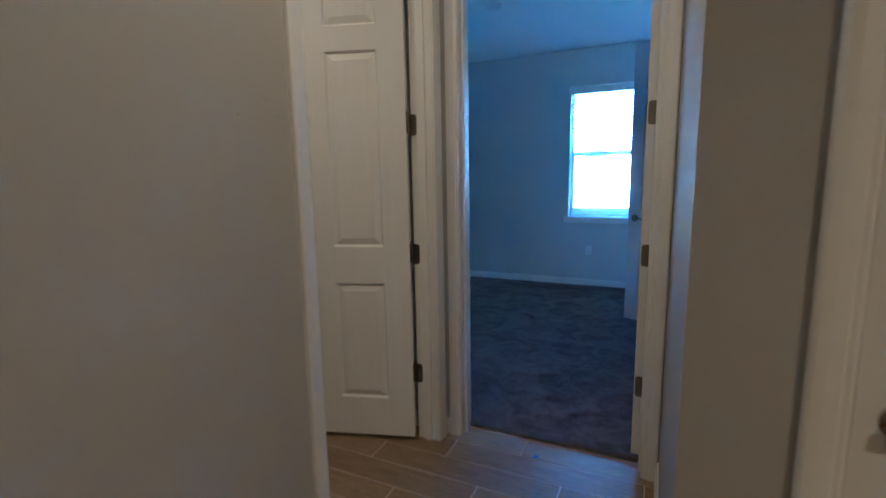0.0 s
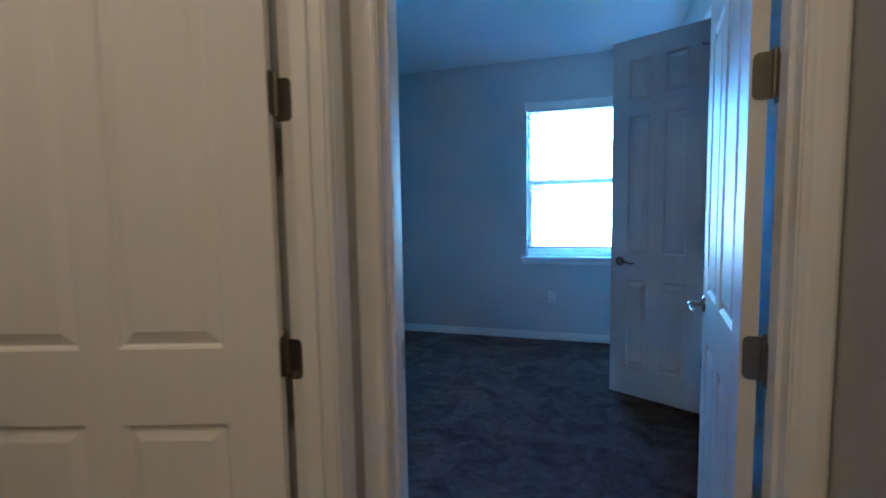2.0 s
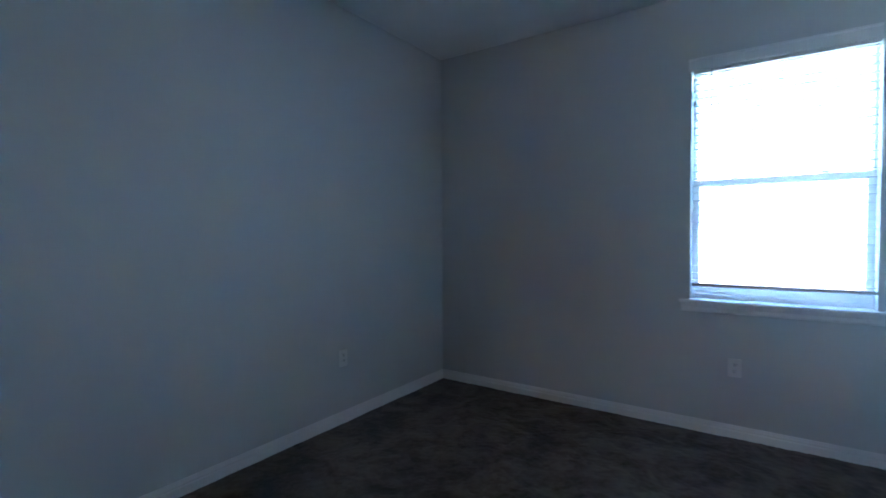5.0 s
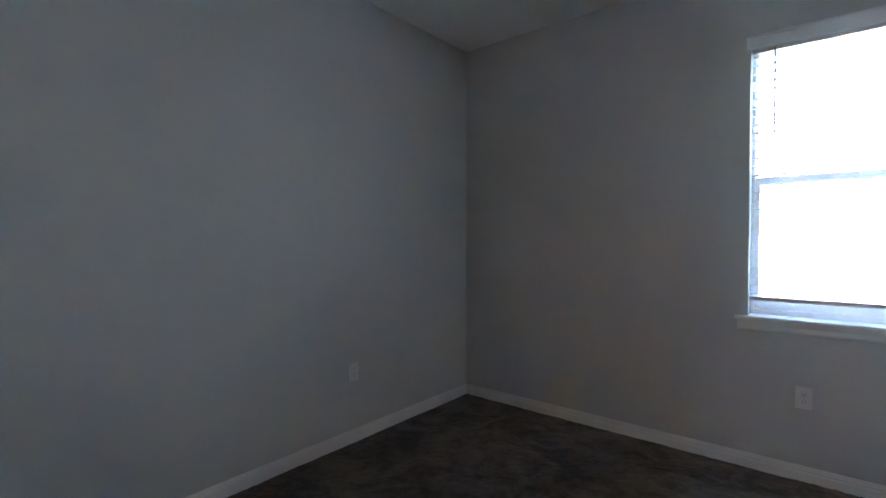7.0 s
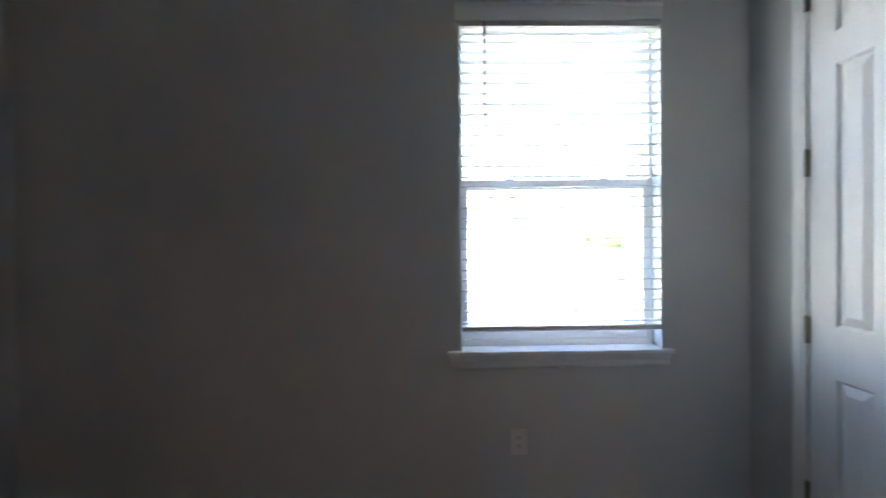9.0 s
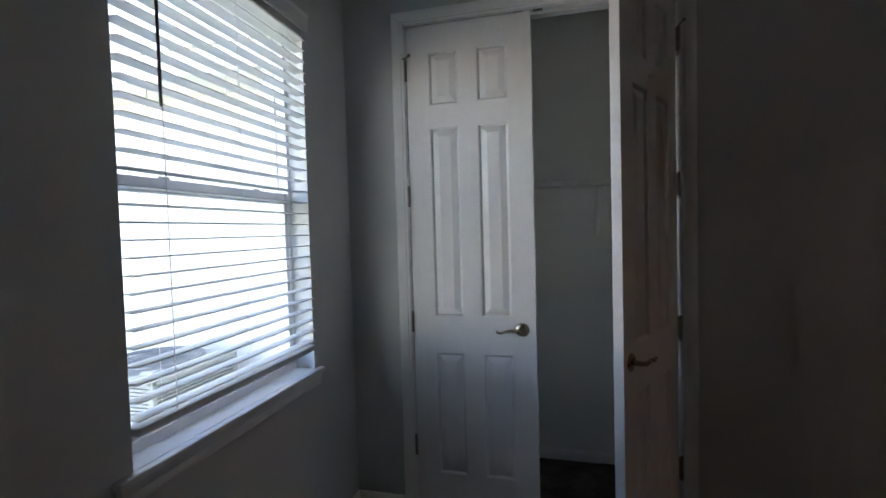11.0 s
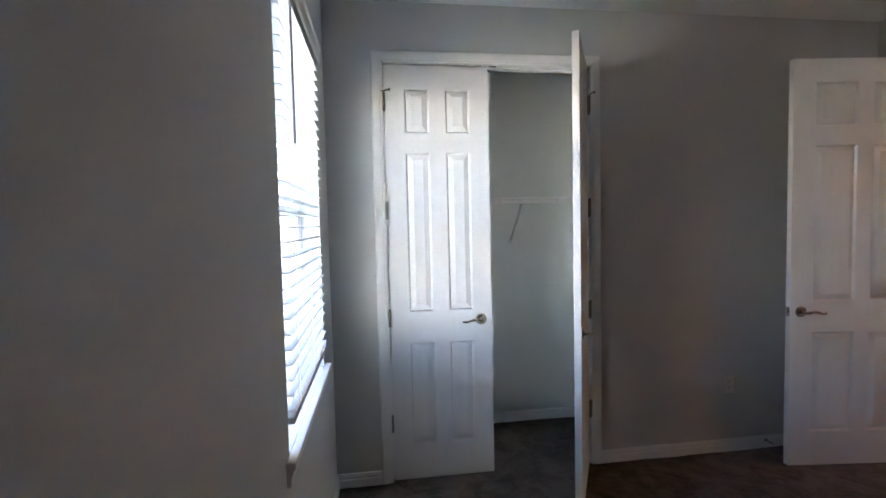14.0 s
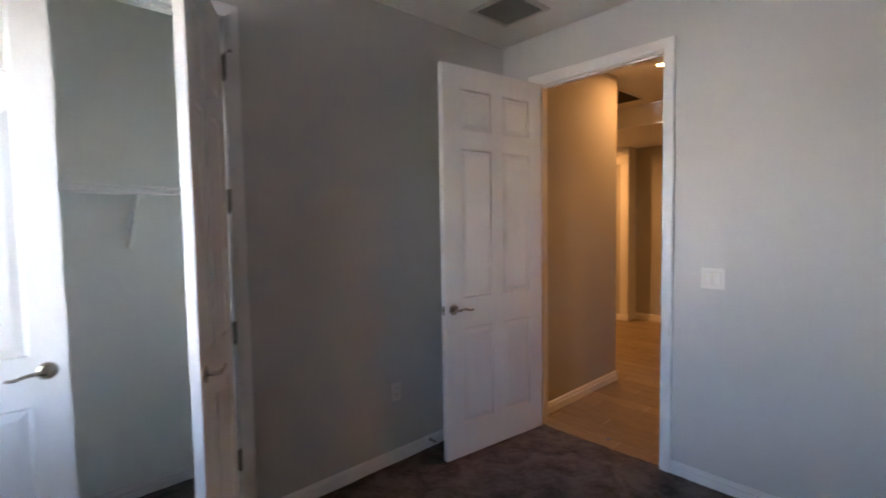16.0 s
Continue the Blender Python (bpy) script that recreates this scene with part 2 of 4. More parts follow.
def tube(bm, pts, r, n=8, r_end=None):
    """A round bar along points, with closed ends."""
    pts = [Vector(p) for p in pts]
    rings = []
    for i, p in enumerate(pts):
        d = (pts[min(i + 1, len(pts) - 1)] - pts[max(i - 1, 0)]).normalized()
        a = d.orthogonal().normalized() if abs(d.z) > 0.99 else d.cross(Vector((0, 0, 1))).normalized()
        b = d.cross(a)
        rr = r if r_end is None else r + (r_end - r) * i / (len(pts) - 1)
        rings.append([bm.verts.new(p + rr * (math.cos(2 * math.pi * k / n) * a + math.sin(2 * math.pi * k / n) * b)) for k in range(n)])
    for a, b in zip(rings, rings[1:]):
        for k in range(n):
            bm.faces.new((a[k], a[(k + 1) % n], b[(k + 1) % n], b[k]))
    bm.faces.new(rings[0][::-1])
    bm.faces.new(rings[-1])
    return bm


def sweep(bm, prof, frames):
    """Joins copies of a closed profile, laid at each (origin, u, v), into a moulding."""
    rings = [[bm.verts.new(Vector(o) + a * Vector(u) + b * Vector(v)) for a, b in prof] for o, u, v in frames]
    n = len(prof)
    for a, b in zip(rings, rings[1:]):
        for k in range(n):
            bm.faces.new((a[k], a[(k + 1) % n], b[(k + 1) % n], b[k]))
    bm.faces.new(rings[0][::-1])
    bm.faces.new(rings[-1])
    return bm


def mesh_of(name, bm, material, smooth=False):
    bmesh.ops.recalc_face_normals(bm, faces=bm.faces)
    me = bpy.data.meshes.new(name)
    bm.to_mesh(me)
    bm.free()
    me.materials.append(material)
    if smooth:
        for p in me.polygons:
            p.use_smooth = True
    return me


def smooth_by_angle(ob, deg=40):
    me = ob.data
    for p in me.polygons:
        p.use_smooth = True
    lim = math.cos(radians(deg))
    b = bmesh.new()
    b.from_mesh(me)
    for e in b.edges:
        if len(e.link_faces) == 2 and e.link_faces[0].normal.dot(e.link_faces[1].normal) < lim:
            e.smooth = False
    b.to_mesh(me)
    b.free()
    return ob


def part(name, bm, material, parent=None, label="", smooth=False, m=None):
    ob = new(name, mesh_of(name, bm, material))
    if smooth:
        smooth_by_angle(ob)
    if parent is not None:
        ob.parent = parent
    if m is not None:
        ob.matrix_basis = m
    return tagged(ob, label)


def thing(name, label, category, group="", kind="", m=None):
    ob = new(name)
    ob.empty_display_size = 0.1
    if m is not None:
        ob.matrix_basis = m
    return tagged(ob, label, category, group, kind)


def struct(name, bm, material, label, category, smooth=False):
    return tagged(part(name, bm, material, smooth=smooth), label, category, kind="structure")


def wall_x(bm, y0, y1, x0, x1, z0, z1, holes=()):
    """A wall that runs along x, from y0 to y1 thick; holes: (x0, x1, z0, z1)."""
    cuts = sorted({x0, x1, *[h[0] for h in holes], *[h[1] for h in holes]})
    for a, b in zip(cuts, cuts[1:]):
        over = [h for h in holes if h[0] <= a + 1e-6 and h[1] >= b - 1e-6]
        if over:
            if over[0][2] > z0:
                box(bm, a, b, y0, y1, z0, over[0][2])
            box(bm, a, b, y0, y1, over[0][3], z1)
        else:
            box(bm, a, b, y0, y1, z0, z1)
    return bm


def wall_y(bm, x0, x1, y0, y1, z0, z1, holes=()):
    """A wall that runs along y, from x0 to x1 thick; holes: (y0, y1, z0, z1)."""
    cuts = sorted({y0, y1, *[h[0] for h in holes], *[h[1] for h in holes]})
    for a, b in zip(cuts, cuts[1:]):
        over = [h for h in holes if h[0] <= a + 1e-6 and h[1] >= b - 1e-6]
        if over:
            if over[0][2] > z0:
                box(bm, x0, x1, a, b, z0, over[0][2])
            box(bm, x0, x1, a, b, over[0][3], z1)
        else:
            box(bm, x0, x1, a, b, z0, z1)
    return bm


# ---- large structure ----
J = 0.019   # jamb board thickness
TOP = CEIL + 0.25
struct("wall_window", wall_x(bmesh.new(), YW, YW + EXT, XW - EXT, CLX + EXT, GROUND, TOP, [(WX0, WX1, WZ0, WZ1)]), WALL,
       "light blue-grey painted bedroom wall round the window", "wall")
struct("wall_left", wall_y(bmesh.new(), XW - EXT, XW, -0.12, YW, GROUND, TOP), WALL, "plain light blue-grey painted bedroom wall", "wall")
struct("wall_closet", wall_y(bmesh.new(), 0, WT, 0, YW, 0, CEIL, [(CY0 - J, CY1 + J, 0, HEAD + J)]), WALL,
       "light blue-grey painted bedroom wall with the closet opening", "wall")
struct("wall_entry", wall_x(bmesh.new(), -0.12, 0, XW, WT, 0, CEIL, [(DX0 - J, DX1 + J, 0, HEAD + J)]), WALL,
       "light grey painted bedroom wall with the entry doorway", "wall")
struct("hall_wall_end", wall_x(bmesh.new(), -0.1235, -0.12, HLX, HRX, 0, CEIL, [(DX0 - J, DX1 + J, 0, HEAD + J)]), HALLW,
       "warm grey painted hall wall round the bedroom doorway", "wall")
struct("closet_wall_back", wall_y(bmesh.new(), CLX, CLX + 0.12, 1.55, YW, 0, CEIL), CLOSETLIT, "closet back wall, colour lightened to look better lit", "wall")
struct("closet_wall_side", wall_x(bmesh.new(), 1.55, 1.67, WT, CLX, 0, CEIL), CLOSETLIT, "closet side wall, colour lightened to look better lit", "wall")
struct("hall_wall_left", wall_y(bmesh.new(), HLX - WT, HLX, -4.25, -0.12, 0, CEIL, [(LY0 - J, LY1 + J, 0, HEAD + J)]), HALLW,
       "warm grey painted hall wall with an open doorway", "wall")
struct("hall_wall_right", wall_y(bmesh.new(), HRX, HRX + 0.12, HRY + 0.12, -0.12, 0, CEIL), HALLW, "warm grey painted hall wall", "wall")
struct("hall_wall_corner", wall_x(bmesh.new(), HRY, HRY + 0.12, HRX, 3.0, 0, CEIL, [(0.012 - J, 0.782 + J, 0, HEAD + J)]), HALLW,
       "warm grey painted wall with a closed side door", "wall")
# three walls out of view, added to shut stray sky light out
struct("side_room_wall", wall_x(bmesh.new(), HRY + 0.5, HRY + 0.6, HRX + 0.12, 1.2, 0, CEIL), HALLW, "unseen wall added to close the space behind the side door", "wall")
struct("left_room_wall_far", wall_y(bmesh.new(), -2.75, -2.65, -2.0, -0.12, 0, CEIL), HALLW, "unseen wall added to close off the side room", "wall")
struct("left_room_wall_near", wall_x(bmesh.new(), -2.0, -1.9, -2.65, HLX - WT, 0, CEIL), HALLW, "unseen wall added to close off the side room", "wall")
struct("living_wall_far", wall_x(bmesh.new(), -4.25, -4.13, HLX, 0.86, 0, CEIL), HALLW, "warm grey painted far wall of the living area", "wall")
# trim white here carries the brighter light on the wall's corner return
struct("living_wall_end", wall_x(bmesh.new(), -4.25, -3.86, 0.86, 3.0, 0, CEIL, [(0.98, 2.2, 0.0, 2.32)]), TRIM, "end wall with a wide recess, its lit look put into a pale colour", "wall")
struct("living_recess_wall", wall_x(bmesh.new(), -4.24, -3.90, 0.98, 2.2, 0, 2.32), HALLW, "warm grey painted wall in the recess", "wall")
# out of view too: closes the living area against the sky
struct("living_wall_right", wall_y(bmesh.new(), 3.0, 3.12, -4.25, HRY + 0.12, 0, CEIL), HALLW, "unseen wall added to close off the living area", "wall")
struct("soffit_beam", box(bmesh.new(), HLX, 3.0, -4.13, -2.53, 2.56, CEIL), CEILM, "lowered pale ceiling soffit over the living area", "soffit")
struct("ceiling", box(bmesh.new(), XW, CLX + 0.12, -0.12, YW, CEIL, CEIL + 0.1), CEILM, "white knockdown textured bedroom ceiling", "ceiling")
struct("hall_ceiling", box(bmesh.new(), -2.75, 3.12, -4.25, -0.12, CEIL, CEIL + 0.1), CEILM, "white textured hall ceiling", "ceiling")
# unseen slab over all rooms, added to block the sky's light
bm = bmesh.new()
box(bm, XW - 0.6, 6.0, -5.0, YW + EXT + 0.45, TOP, TOP + 0.16)
struct("roof", bm, SHINGLE, "unseen flat slab over the house that keeps sky light out", "roof")


def carpet_mesh(x0, x1, y0, y1, step=0.0125):
    """The pile: tufts of uneven height, leaning in swathes as they were last brushed."""
    rng = np.random.default_rng(11)
    nx, ny = int((x1 - x0) / step) + 1, int((y1 - y0) / step) + 1
    gx, gy = np.meshgrid(np.linspace(x0, x1, nx), np.linspace(y0, y1, ny))
    swathe = np.sin(gx * 9.1 + 1.7 * np.sin(gy * 5.3)) * np.sin(gy * 7.7 + 2.1 * np.sin(gx * 4.1))
    gz = 0.0135 + 0.0022 * swathe + rng.uniform(-0.0024, 0.0024, gx.shape)
    inner = np.zeros_like(gx)
    inner[1:-1, 1:-1] = 1
    px = gx + inner * rng.uniform(-0.004, 0.004, gx.shape)
    py = gy + inner * rng.uniform(-0.004, 0.004, gx.shape)
    verts = np.stack([px.ravel(), py.ravel(), gz.ravel()], 1)
    k = (np.arange(ny - 1)[:, None] * nx + np.arange(nx - 1)[None, :]).ravel()
    faces = np.stack([k, k + 1, k + nx + 1, k + nx], 1)
    me = bpy.data.meshes.new("carpet")
    me.from_pydata(verts.tolist(), [], faces.tolist())
    me.materials.append(CARPET)
    for p in me.polygons:
        p.use_smooth = True
    return me


tagged(new("carpet", carpet_mesh(XW, CLX, -0.02, YW)), "dark brown-grey cut pile carpet with brush marks", "carpet", kind="structure")
struct("carpet_pad", box(bmesh.new(), XW, CLX, -0.02, YW, -0.05, -0.008), GROUT, "subfloor under the carpet", "floor")
struct("floor", box(bmesh.new(), -2.75, 3.12, -4.25, -0.02, -0.06, -0.0032), GROUT, "grout bed under the hall's wood-look tiles", "floor")
struct("foundation", box(bmesh.new(), XW - EXT, 3.3, -4.5, YW + EXT - 0.004, GROUND - 0.3, -0.062), STUCCO, "concrete slab under the house", "foundation")

# baseboards
BASE = ((0, 0), (0.014, 0), (0.014, 0.054), (0.0125, 0.058), (0.0085, 0.060), (0.0085, 0.063), (0.0105, 0.066), (0.0105, 0.074), (0.0075, 0.081), (0.006, 0.088), (0.003, 0.091), (0, 0.091))


def baseboard(x0, y0, x1, y1, nx, ny, material=TRIM):
    bm = sweep(bmesh.new(), BASE, [((x, y, 0.001), (nx, ny, 0), (0, 0, 1)) for x, y in ((x0, y0), (x1, y1))])
    return struct("baseboard", bm, material, "white moulded baseboard along the wall", "baseboard")


CAS = 0.064
baseboard(XW, YW, 0, YW, 0, -1)
baseboard(XW, 0, XW, YW, 1, 0)
baseboard(0, 0, 0, CY0 - CAS, -1, 0)
baseboard(0, CY1 + CAS, 0, YW, -1, 0)
baseboard(XW, 0, DX0 - CAS, 0, 0, 1)
baseboard(DX1 + CAS, 0, 0, 0, 0, 1)
baseboard(CLX, 1.67, CLX, YW, -1, 0)
baseboard(WT, 1.67, CLX, 1.67, 0, 1)
baseboard(WT, YW, CLX, YW, 0, -1)
baseboard(HRX, HRY, HRX, -0.12, -1, 0)
baseboard(HRX - 0.014, HRY, 0.012 - CAS, HRY, 0, -1)
baseboard(0.782 + CAS, HRY, 3.0, HRY, 0, -1)
baseboard(HLX, -4.13, HLX, LY0 - CAS, 1, 0)
baseboard(HLX, -4.13, 0.86, -4.13, 0, 1)
baseboard(HLX, LY1 + CAS, HLX, -0.12, 1, 0)
baseboard(HLX + 0.013, -0.12, DX0 - CAS, -0.12, 0, -1)
baseboard(0.86, -4.13, 0.86, -3.86, -1, 0)
baseboard(0.846, -3.86, 3.0, -3.86, 0, 1)
baseboard(-2.65, -0.12, HLX - WT, -0.12, 0, -1)

# door casings: moulded, mitred at the head
CPROF = ((0, 0), (0.0, 0.008), (0.006, 0.012), (0.014, 0.012), (0.018, 0.015), (0.040, 0.018), (0.056, 0.018), (0.062, 0.015), (CAS, 0.010), (CAS, 0))


def door_frame(name, a0, a1, z1, face_lo, face_hi, axis, sides, stop_at, label):
    """Jamb, stop and casings of an opening from a0 to a1 along an axis, in a wall from face_lo to face_hi."""
    def P(a, d, z):
        return (a, d, z) if axis == 'x' else (d, a, z)
    ob = thing(name, label, "door frame", kind="structure")
    for s, (p, q) in (("jamb", (a0 - J, a0)), ("jamb", (a1, a1 + J))):
        bm = bmesh.new()
        l0, l1 = P(p, face_lo, 0), P(q, face_hi, z1)
        box(bm, l0[0], l1[0], l0[1], l1[1], 0, z1)
        part("jamb", bm, TRIM, ob)
    l0, l1 = P(a0 - J, face_lo, z1), P(a1 + J, face_hi, z1 + J)
    part("head_jamb", box(bmesh.new(), l0[0], l1[0], l0[1], l1[1], z1, z1 + J), TRIM, ob)
    for p, q in ((a0, a0 + 0.011), (a1 - 0.011, a1)):
        l0, l1 = P(p, stop_at[0], 0), P(q, stop_at[1], z1)
        part("door_stop", box(bmesh.new(), l0[0], l1[0], l0[1], l1[1], 0, z1, 0.002), TRIM, ob)
    l0, l1 = P(a0 + 0.011, stop_at[0], 0), P(a1 - 0.011, stop_at[1], 0)
    part("head_stop", box(bmesh.new(), l0[0], l1[0], l0[1], l1[1], z1 - 0.011, z1, 0.002), TRIM, ob)
    for d, out in sides:
        n = Vector(P(0, out, 0))
        ax = Vector(P(1, 0, 0))
        r = 0.004
        fr = [(P(a0 - r, d, 0), -ax, n), (P(a0 - r, d, z1 + r), -ax + Vector((0, 0, 1)), n), (P(a1 + r, d, z1 + r), ax + Vector((0, 0, 1)), n), (P(a1 + r, d, 0), ax, n)]
        part("casing", sweep(bmesh.new(), CPROF, fr), TRIM, ob, smooth=False)
    return ob


door_frame("door_frame_bedroom", DX0, DX1, HEAD, -0.12, 0, 'x', ((0, 1), (-0.12, -1)), (-0.085, -0.040), "white moulded door casing and jamb of the bedroom")
door_frame("door_frame_closet", CY0, CY1, HEAD, 0, WT, 'y', ((0, -1),), (0.040, 0.080), "white moulded casing and jamb of the closet")
door_frame("door_frame_hall", LY0, LY1, HEAD, HLX - WT, HLX, 'y', ((HLX, 1),), (HLX - WT + 0.040, HLX - WT + 0.080), "white moulded casing of the doorway off the hall")
door_frame("door_frame_side", 0.012, 0.782, HEAD, HRY, HRY + 0.12, 'x', ((HRY, -1),), (HRY + 0.04, HRY + 0.08), "white moulded casing of the closed side door")


# ---- doors ----
DH, DT, PIN = 2.426, 0.035, 0.012


def door_leaf(bm, w, h, cols, rows, s):
    """Stiles and rails with real openings, body on side s of the hinge face."""
    xs = [0.003] + [c for p in cols for c in p] + [w]
    zs = [0] + [c for p in rows for c in p] + [h]
    ya, yb = sorted((s * PIN, s * (PIN + DT)))
    nx, nz = len(xs) - 1, len(zs) - 1
    v = [[[bm.verts.new((x, y, z)) for z in zs] for x in xs] for y in (ya, yb)]

    def solid(i, k):
        return 0 <= i < nx and 0 <= k < nz and not (i % 2 == 1 and k % 2 == 1)
    for i in range(nx):
        for k in range(nz):
            if not solid(i, k):
                continue
            for f in (0, 1):
                bm.faces.new((v[f][i][k], v[f][i + 1][k], v[f][i + 1][k + 1], v[f][i][k + 1]))
            for p, q, di, dk in (((i, k), (i + 1, k), 0, -1), ((i, k + 1), (i + 1, k + 1), 0, 1), ((i, k), (i, k + 1), -1, 0), ((i + 1, k), (i + 1, k + 1), 1, 0)):
                if not solid(i + di, k + dk):
                    bm.faces.new((v[0][p[0]][p[1]], v[0][q[0]][q[1]], v[1][q[0]][q[1]], v[1][p[0]][p[1]]))
    edges = [e for e in bm.edges if len(e.link_faces) == 2 and e.calc_face_angle(0) > 1 and all(abs(c.co.x - xs[0]) < 1e-6 or abs(c.co.x - w) < 1e-6 or abs(c.co.z) < 1e-6 or abs(c.co.z - h) < 1e-6 for c in e.verts)]
    bmesh.ops.bevel(bm, geom=edges, offset=0.0016, segments=2, affect='EDGES', profile=0.5)
    return bm


def door_panel(bm, x0, x1, z0, z1, s):
    """A raised panel with its sunk moulding, alike on both faces."""
    mid = s * (PIN + DT / 2)
    steps = ((-0.001, DT / 2 - 0.0005), (0.006, 0.0125), (0.0085, 0.0074), (0.0115, 0.0064), (0.0130, 0.0070), (0.042, 0.0166))
    for side in (1, -1):
        rings = []
        for ins, dep in steps:
            y = mid + side * dep
            rings.append([bm.verts.new(p) for p in ((x0 + ins, y, z0 + ins), (x1 - ins, y, z0 + ins), (x1 - ins, y, z1 - ins), (x0 + ins, y, z1 - ins))])
        for a, b in zip(rings, rings[1:]):
            for k in range(4):
                bm.faces.new((a[k], a[(k + 1) % 4], b[(k + 1) % 4], b[k]))
        bm.faces.new(rings[-1])
    return bm


def lever_mesh(bm, way, out):
    """A curved lever: way +1/-1 along x, out +1/-1 along y, from the rose's centre."""
    pts = [(0, out * 0.006, 0), (0, out * 0.040, 0), (way * 0.006, out * 0.050, 0.001), (way * 0.022, out * 0.054, 0.004), (way * 0.045, out * 0.054, 0.006), (way * 0.070, out * 0.052, 0.001), (way * 0.092, out * 0.050, -0.006), (way * 0.110, out * 0.047, -0.006), (way * 0.119, out * 0.045, -0.003)]
    return tube(bm, pts, 0.0095, 10, 0.0055)


def make_door(name, label, w, cols, s, handle_out=(1, -1), latch=False, lift=0.0):
    ob = thing(name, label, "door", kind="structure")
    rows = [(a + lift, b + lift) for a, b in ((0.206, 0.816), (1.001, 1.928), (2.039, 2.291))]
    leaf = part("leaf", door_leaf(bmesh.new(), w, DH, cols, rows, s), DOORP, ob)
    for c in cols:
        for r in rows:
            part("panel", door_panel(bmesh.new(), c[0], c[1], r[0], r[1], s), DOORP, ob)
    for out in handle_out:
        face = s * (PIN + DT) if out == s else s * PIN
        m = pose(w - 0.065, face, 0.942)
        bm = bmesh.new()
        lathe(bm, [(0.0, 0.010), (0.018, 0.010), (0.026, 0.008), (0.032, 0.004), (0.033, 0.0)], 28, pose(0, 0, 0, -90 * out, 0, 0))
        rose = part("door_handle", bm, NICKEL, ob, "satin nickel lever handle", smooth=True, m=m)
        part("lever", lever_mesh(bmesh.new(), -1, out), NICKEL, rose, smooth=True)
    if latch:
        lp = part("latch_plate", box(bmesh.new(), -0.001, 0.0015, -0.0125, 0.0125, -0.029, 0.029, 0.0008), NICKEL, ob, "satin nickel latch plate", m=pose(w, s * (PIN + DT / 2), 0.942))
        part("latch_bolt", box(bmesh.new(), 0, 0.009, -0.006, 0.006, -0.008, 0.008, 0.002), HINGEM, lp)
    return ob


def rounded_plate(bm, w, z0, z1, t, axis, r=0.014):
    """A thin plate from 0 to w along an axis, with its two far corners rounded."""
    side = 1 if w > 0 else -1
    out = [(0, z0)]
    for cz, a0 in ((z0 + r, -90), (z1 - r, 0)):
        for k in range(6):
            a = radians(a0 + 90 * k / 5)
            out.append((w - side * r + side * r * math.cos(a), cz + r * math.sin(a)))
    out.append((0, z1))
    rows = []
    for d in t:
        rows.append([bm.verts.new((u, d, z) if axis == 'x' else (d, u, z)) for u, z in out])
    n = len(out)
    for k in range(n):
        bm.faces.new((rows[0][k], rows[0][(k + 1) % n], rows[1][(k + 1) % n], rows[1][k]))
    bm.faces.new(rows[0][::-1])
    bm.faces.new(rows[1])
    return bm


def add_hinges(door, s, pin_stop=False):
    """Butt hinges: the plate on the door's edge and the knuckles on the hinge face."""
    for k, z in enumerate((0.346, 0.972, 1.597, 2.215)):
        bm = bmesh.new()
        for i in range(5):
            lathe(bm, [(0.0, 0), (0.0065, 0), (0.0065, 0.0195), (0.0, 0.0195)], 12, pose(0, 0, z - 0.05 + 0.02 * i))
        lathe(bm, [(0, 0), (0.005, 0.0), (0.004, 0.006), (0, 0.007)], 12, pose(0, 0, z + 0.0495))
        h = part("hinge", bm, HINGEM, door, "satin nickel hinge", smooth=True)
        part("hinge_leaf", rounded_plate(bmesh.new(), s * (PIN + 0.030), z - 0.05, z + 0.05, (0.0005, 0.0035), 'y'), HINGEM, h)
        if pin_stop and k == 3:
            bm = bmesh.new()
            tube(bm, [(-0.014, -s * 0.004, z + 0.058), (0.0, -s * 0.002, z + 0.058), (0.030, -s * 0.030, z + 0.060)], 0.0035, 8)
            lathe(bm, [(0, 0), (0.007, 0), (0.007, 0.010), (0, 0.010)], 12, pose(0.030, -s * 0.030, z + 0.055))
            part("hinge_pin_stop", bm, HINGEM, h, smooth=True)


def jamb_leaves(parent_name, x, y, rz, label):
    """The hinge plates left on a jamb when its door stands open."""
    ob = thing(parent_name, label, "hinge plates", kind="structure", m=pose(x, y, 0, 0, 0, rz))
    for z in (0.346, 0.972, 1.597, 2.215):
        p = part("jamb_plate", rounded_plate(bmesh.new(), PIN + 0.030, z - 0.038, z + 0.062, (-0.0015, 0.0015), 'x'), HINGEM, ob)
    return ob


C86 = ((0.124, 0.380), (0.471, 0.727))
C61 = ((0.116, 0.258), (0.353, 0.496))
bedroom_door = make_door("door_bedroom", "white six-panel bedroom door standing open on dark carpet", 0.860, C86, 1, latch=True)
add_hinges(bedroom_door, 1)
bedroom_door.matrix_basis = pose(DX1 - 0.002, PIN, 0.024, 0, 0, 83.2)
closet_left = make_door("door_closet_left", "white six-panel closet door leaf, closed", 0.608, C61, 1, handle_out=(-1,))
add_hinges(closet_left, 1, True)
closet_left.matrix_basis = pose(-PIN, CY1 - 0.002, 0.024, 0, 0, -90)
closet_right = make_door("door_closet_right", "white six-panel closet door leaf, half open", 0.608, C61, -1, handle_out=(1, ))
add_hinges(closet_right, -1, True)
closet_right.matrix_basis = pose(-PIN, CY0 + 0.002, 0.024, 0, 0, 151.6)
hall_door = make_door("door_hall", "cream-lit white six-panel door opened into the side room", 0.860, ((0.133, 0.389), (0.480, 0.736)), 1, lift=0.0)
add_hinges(hall_door, 1)
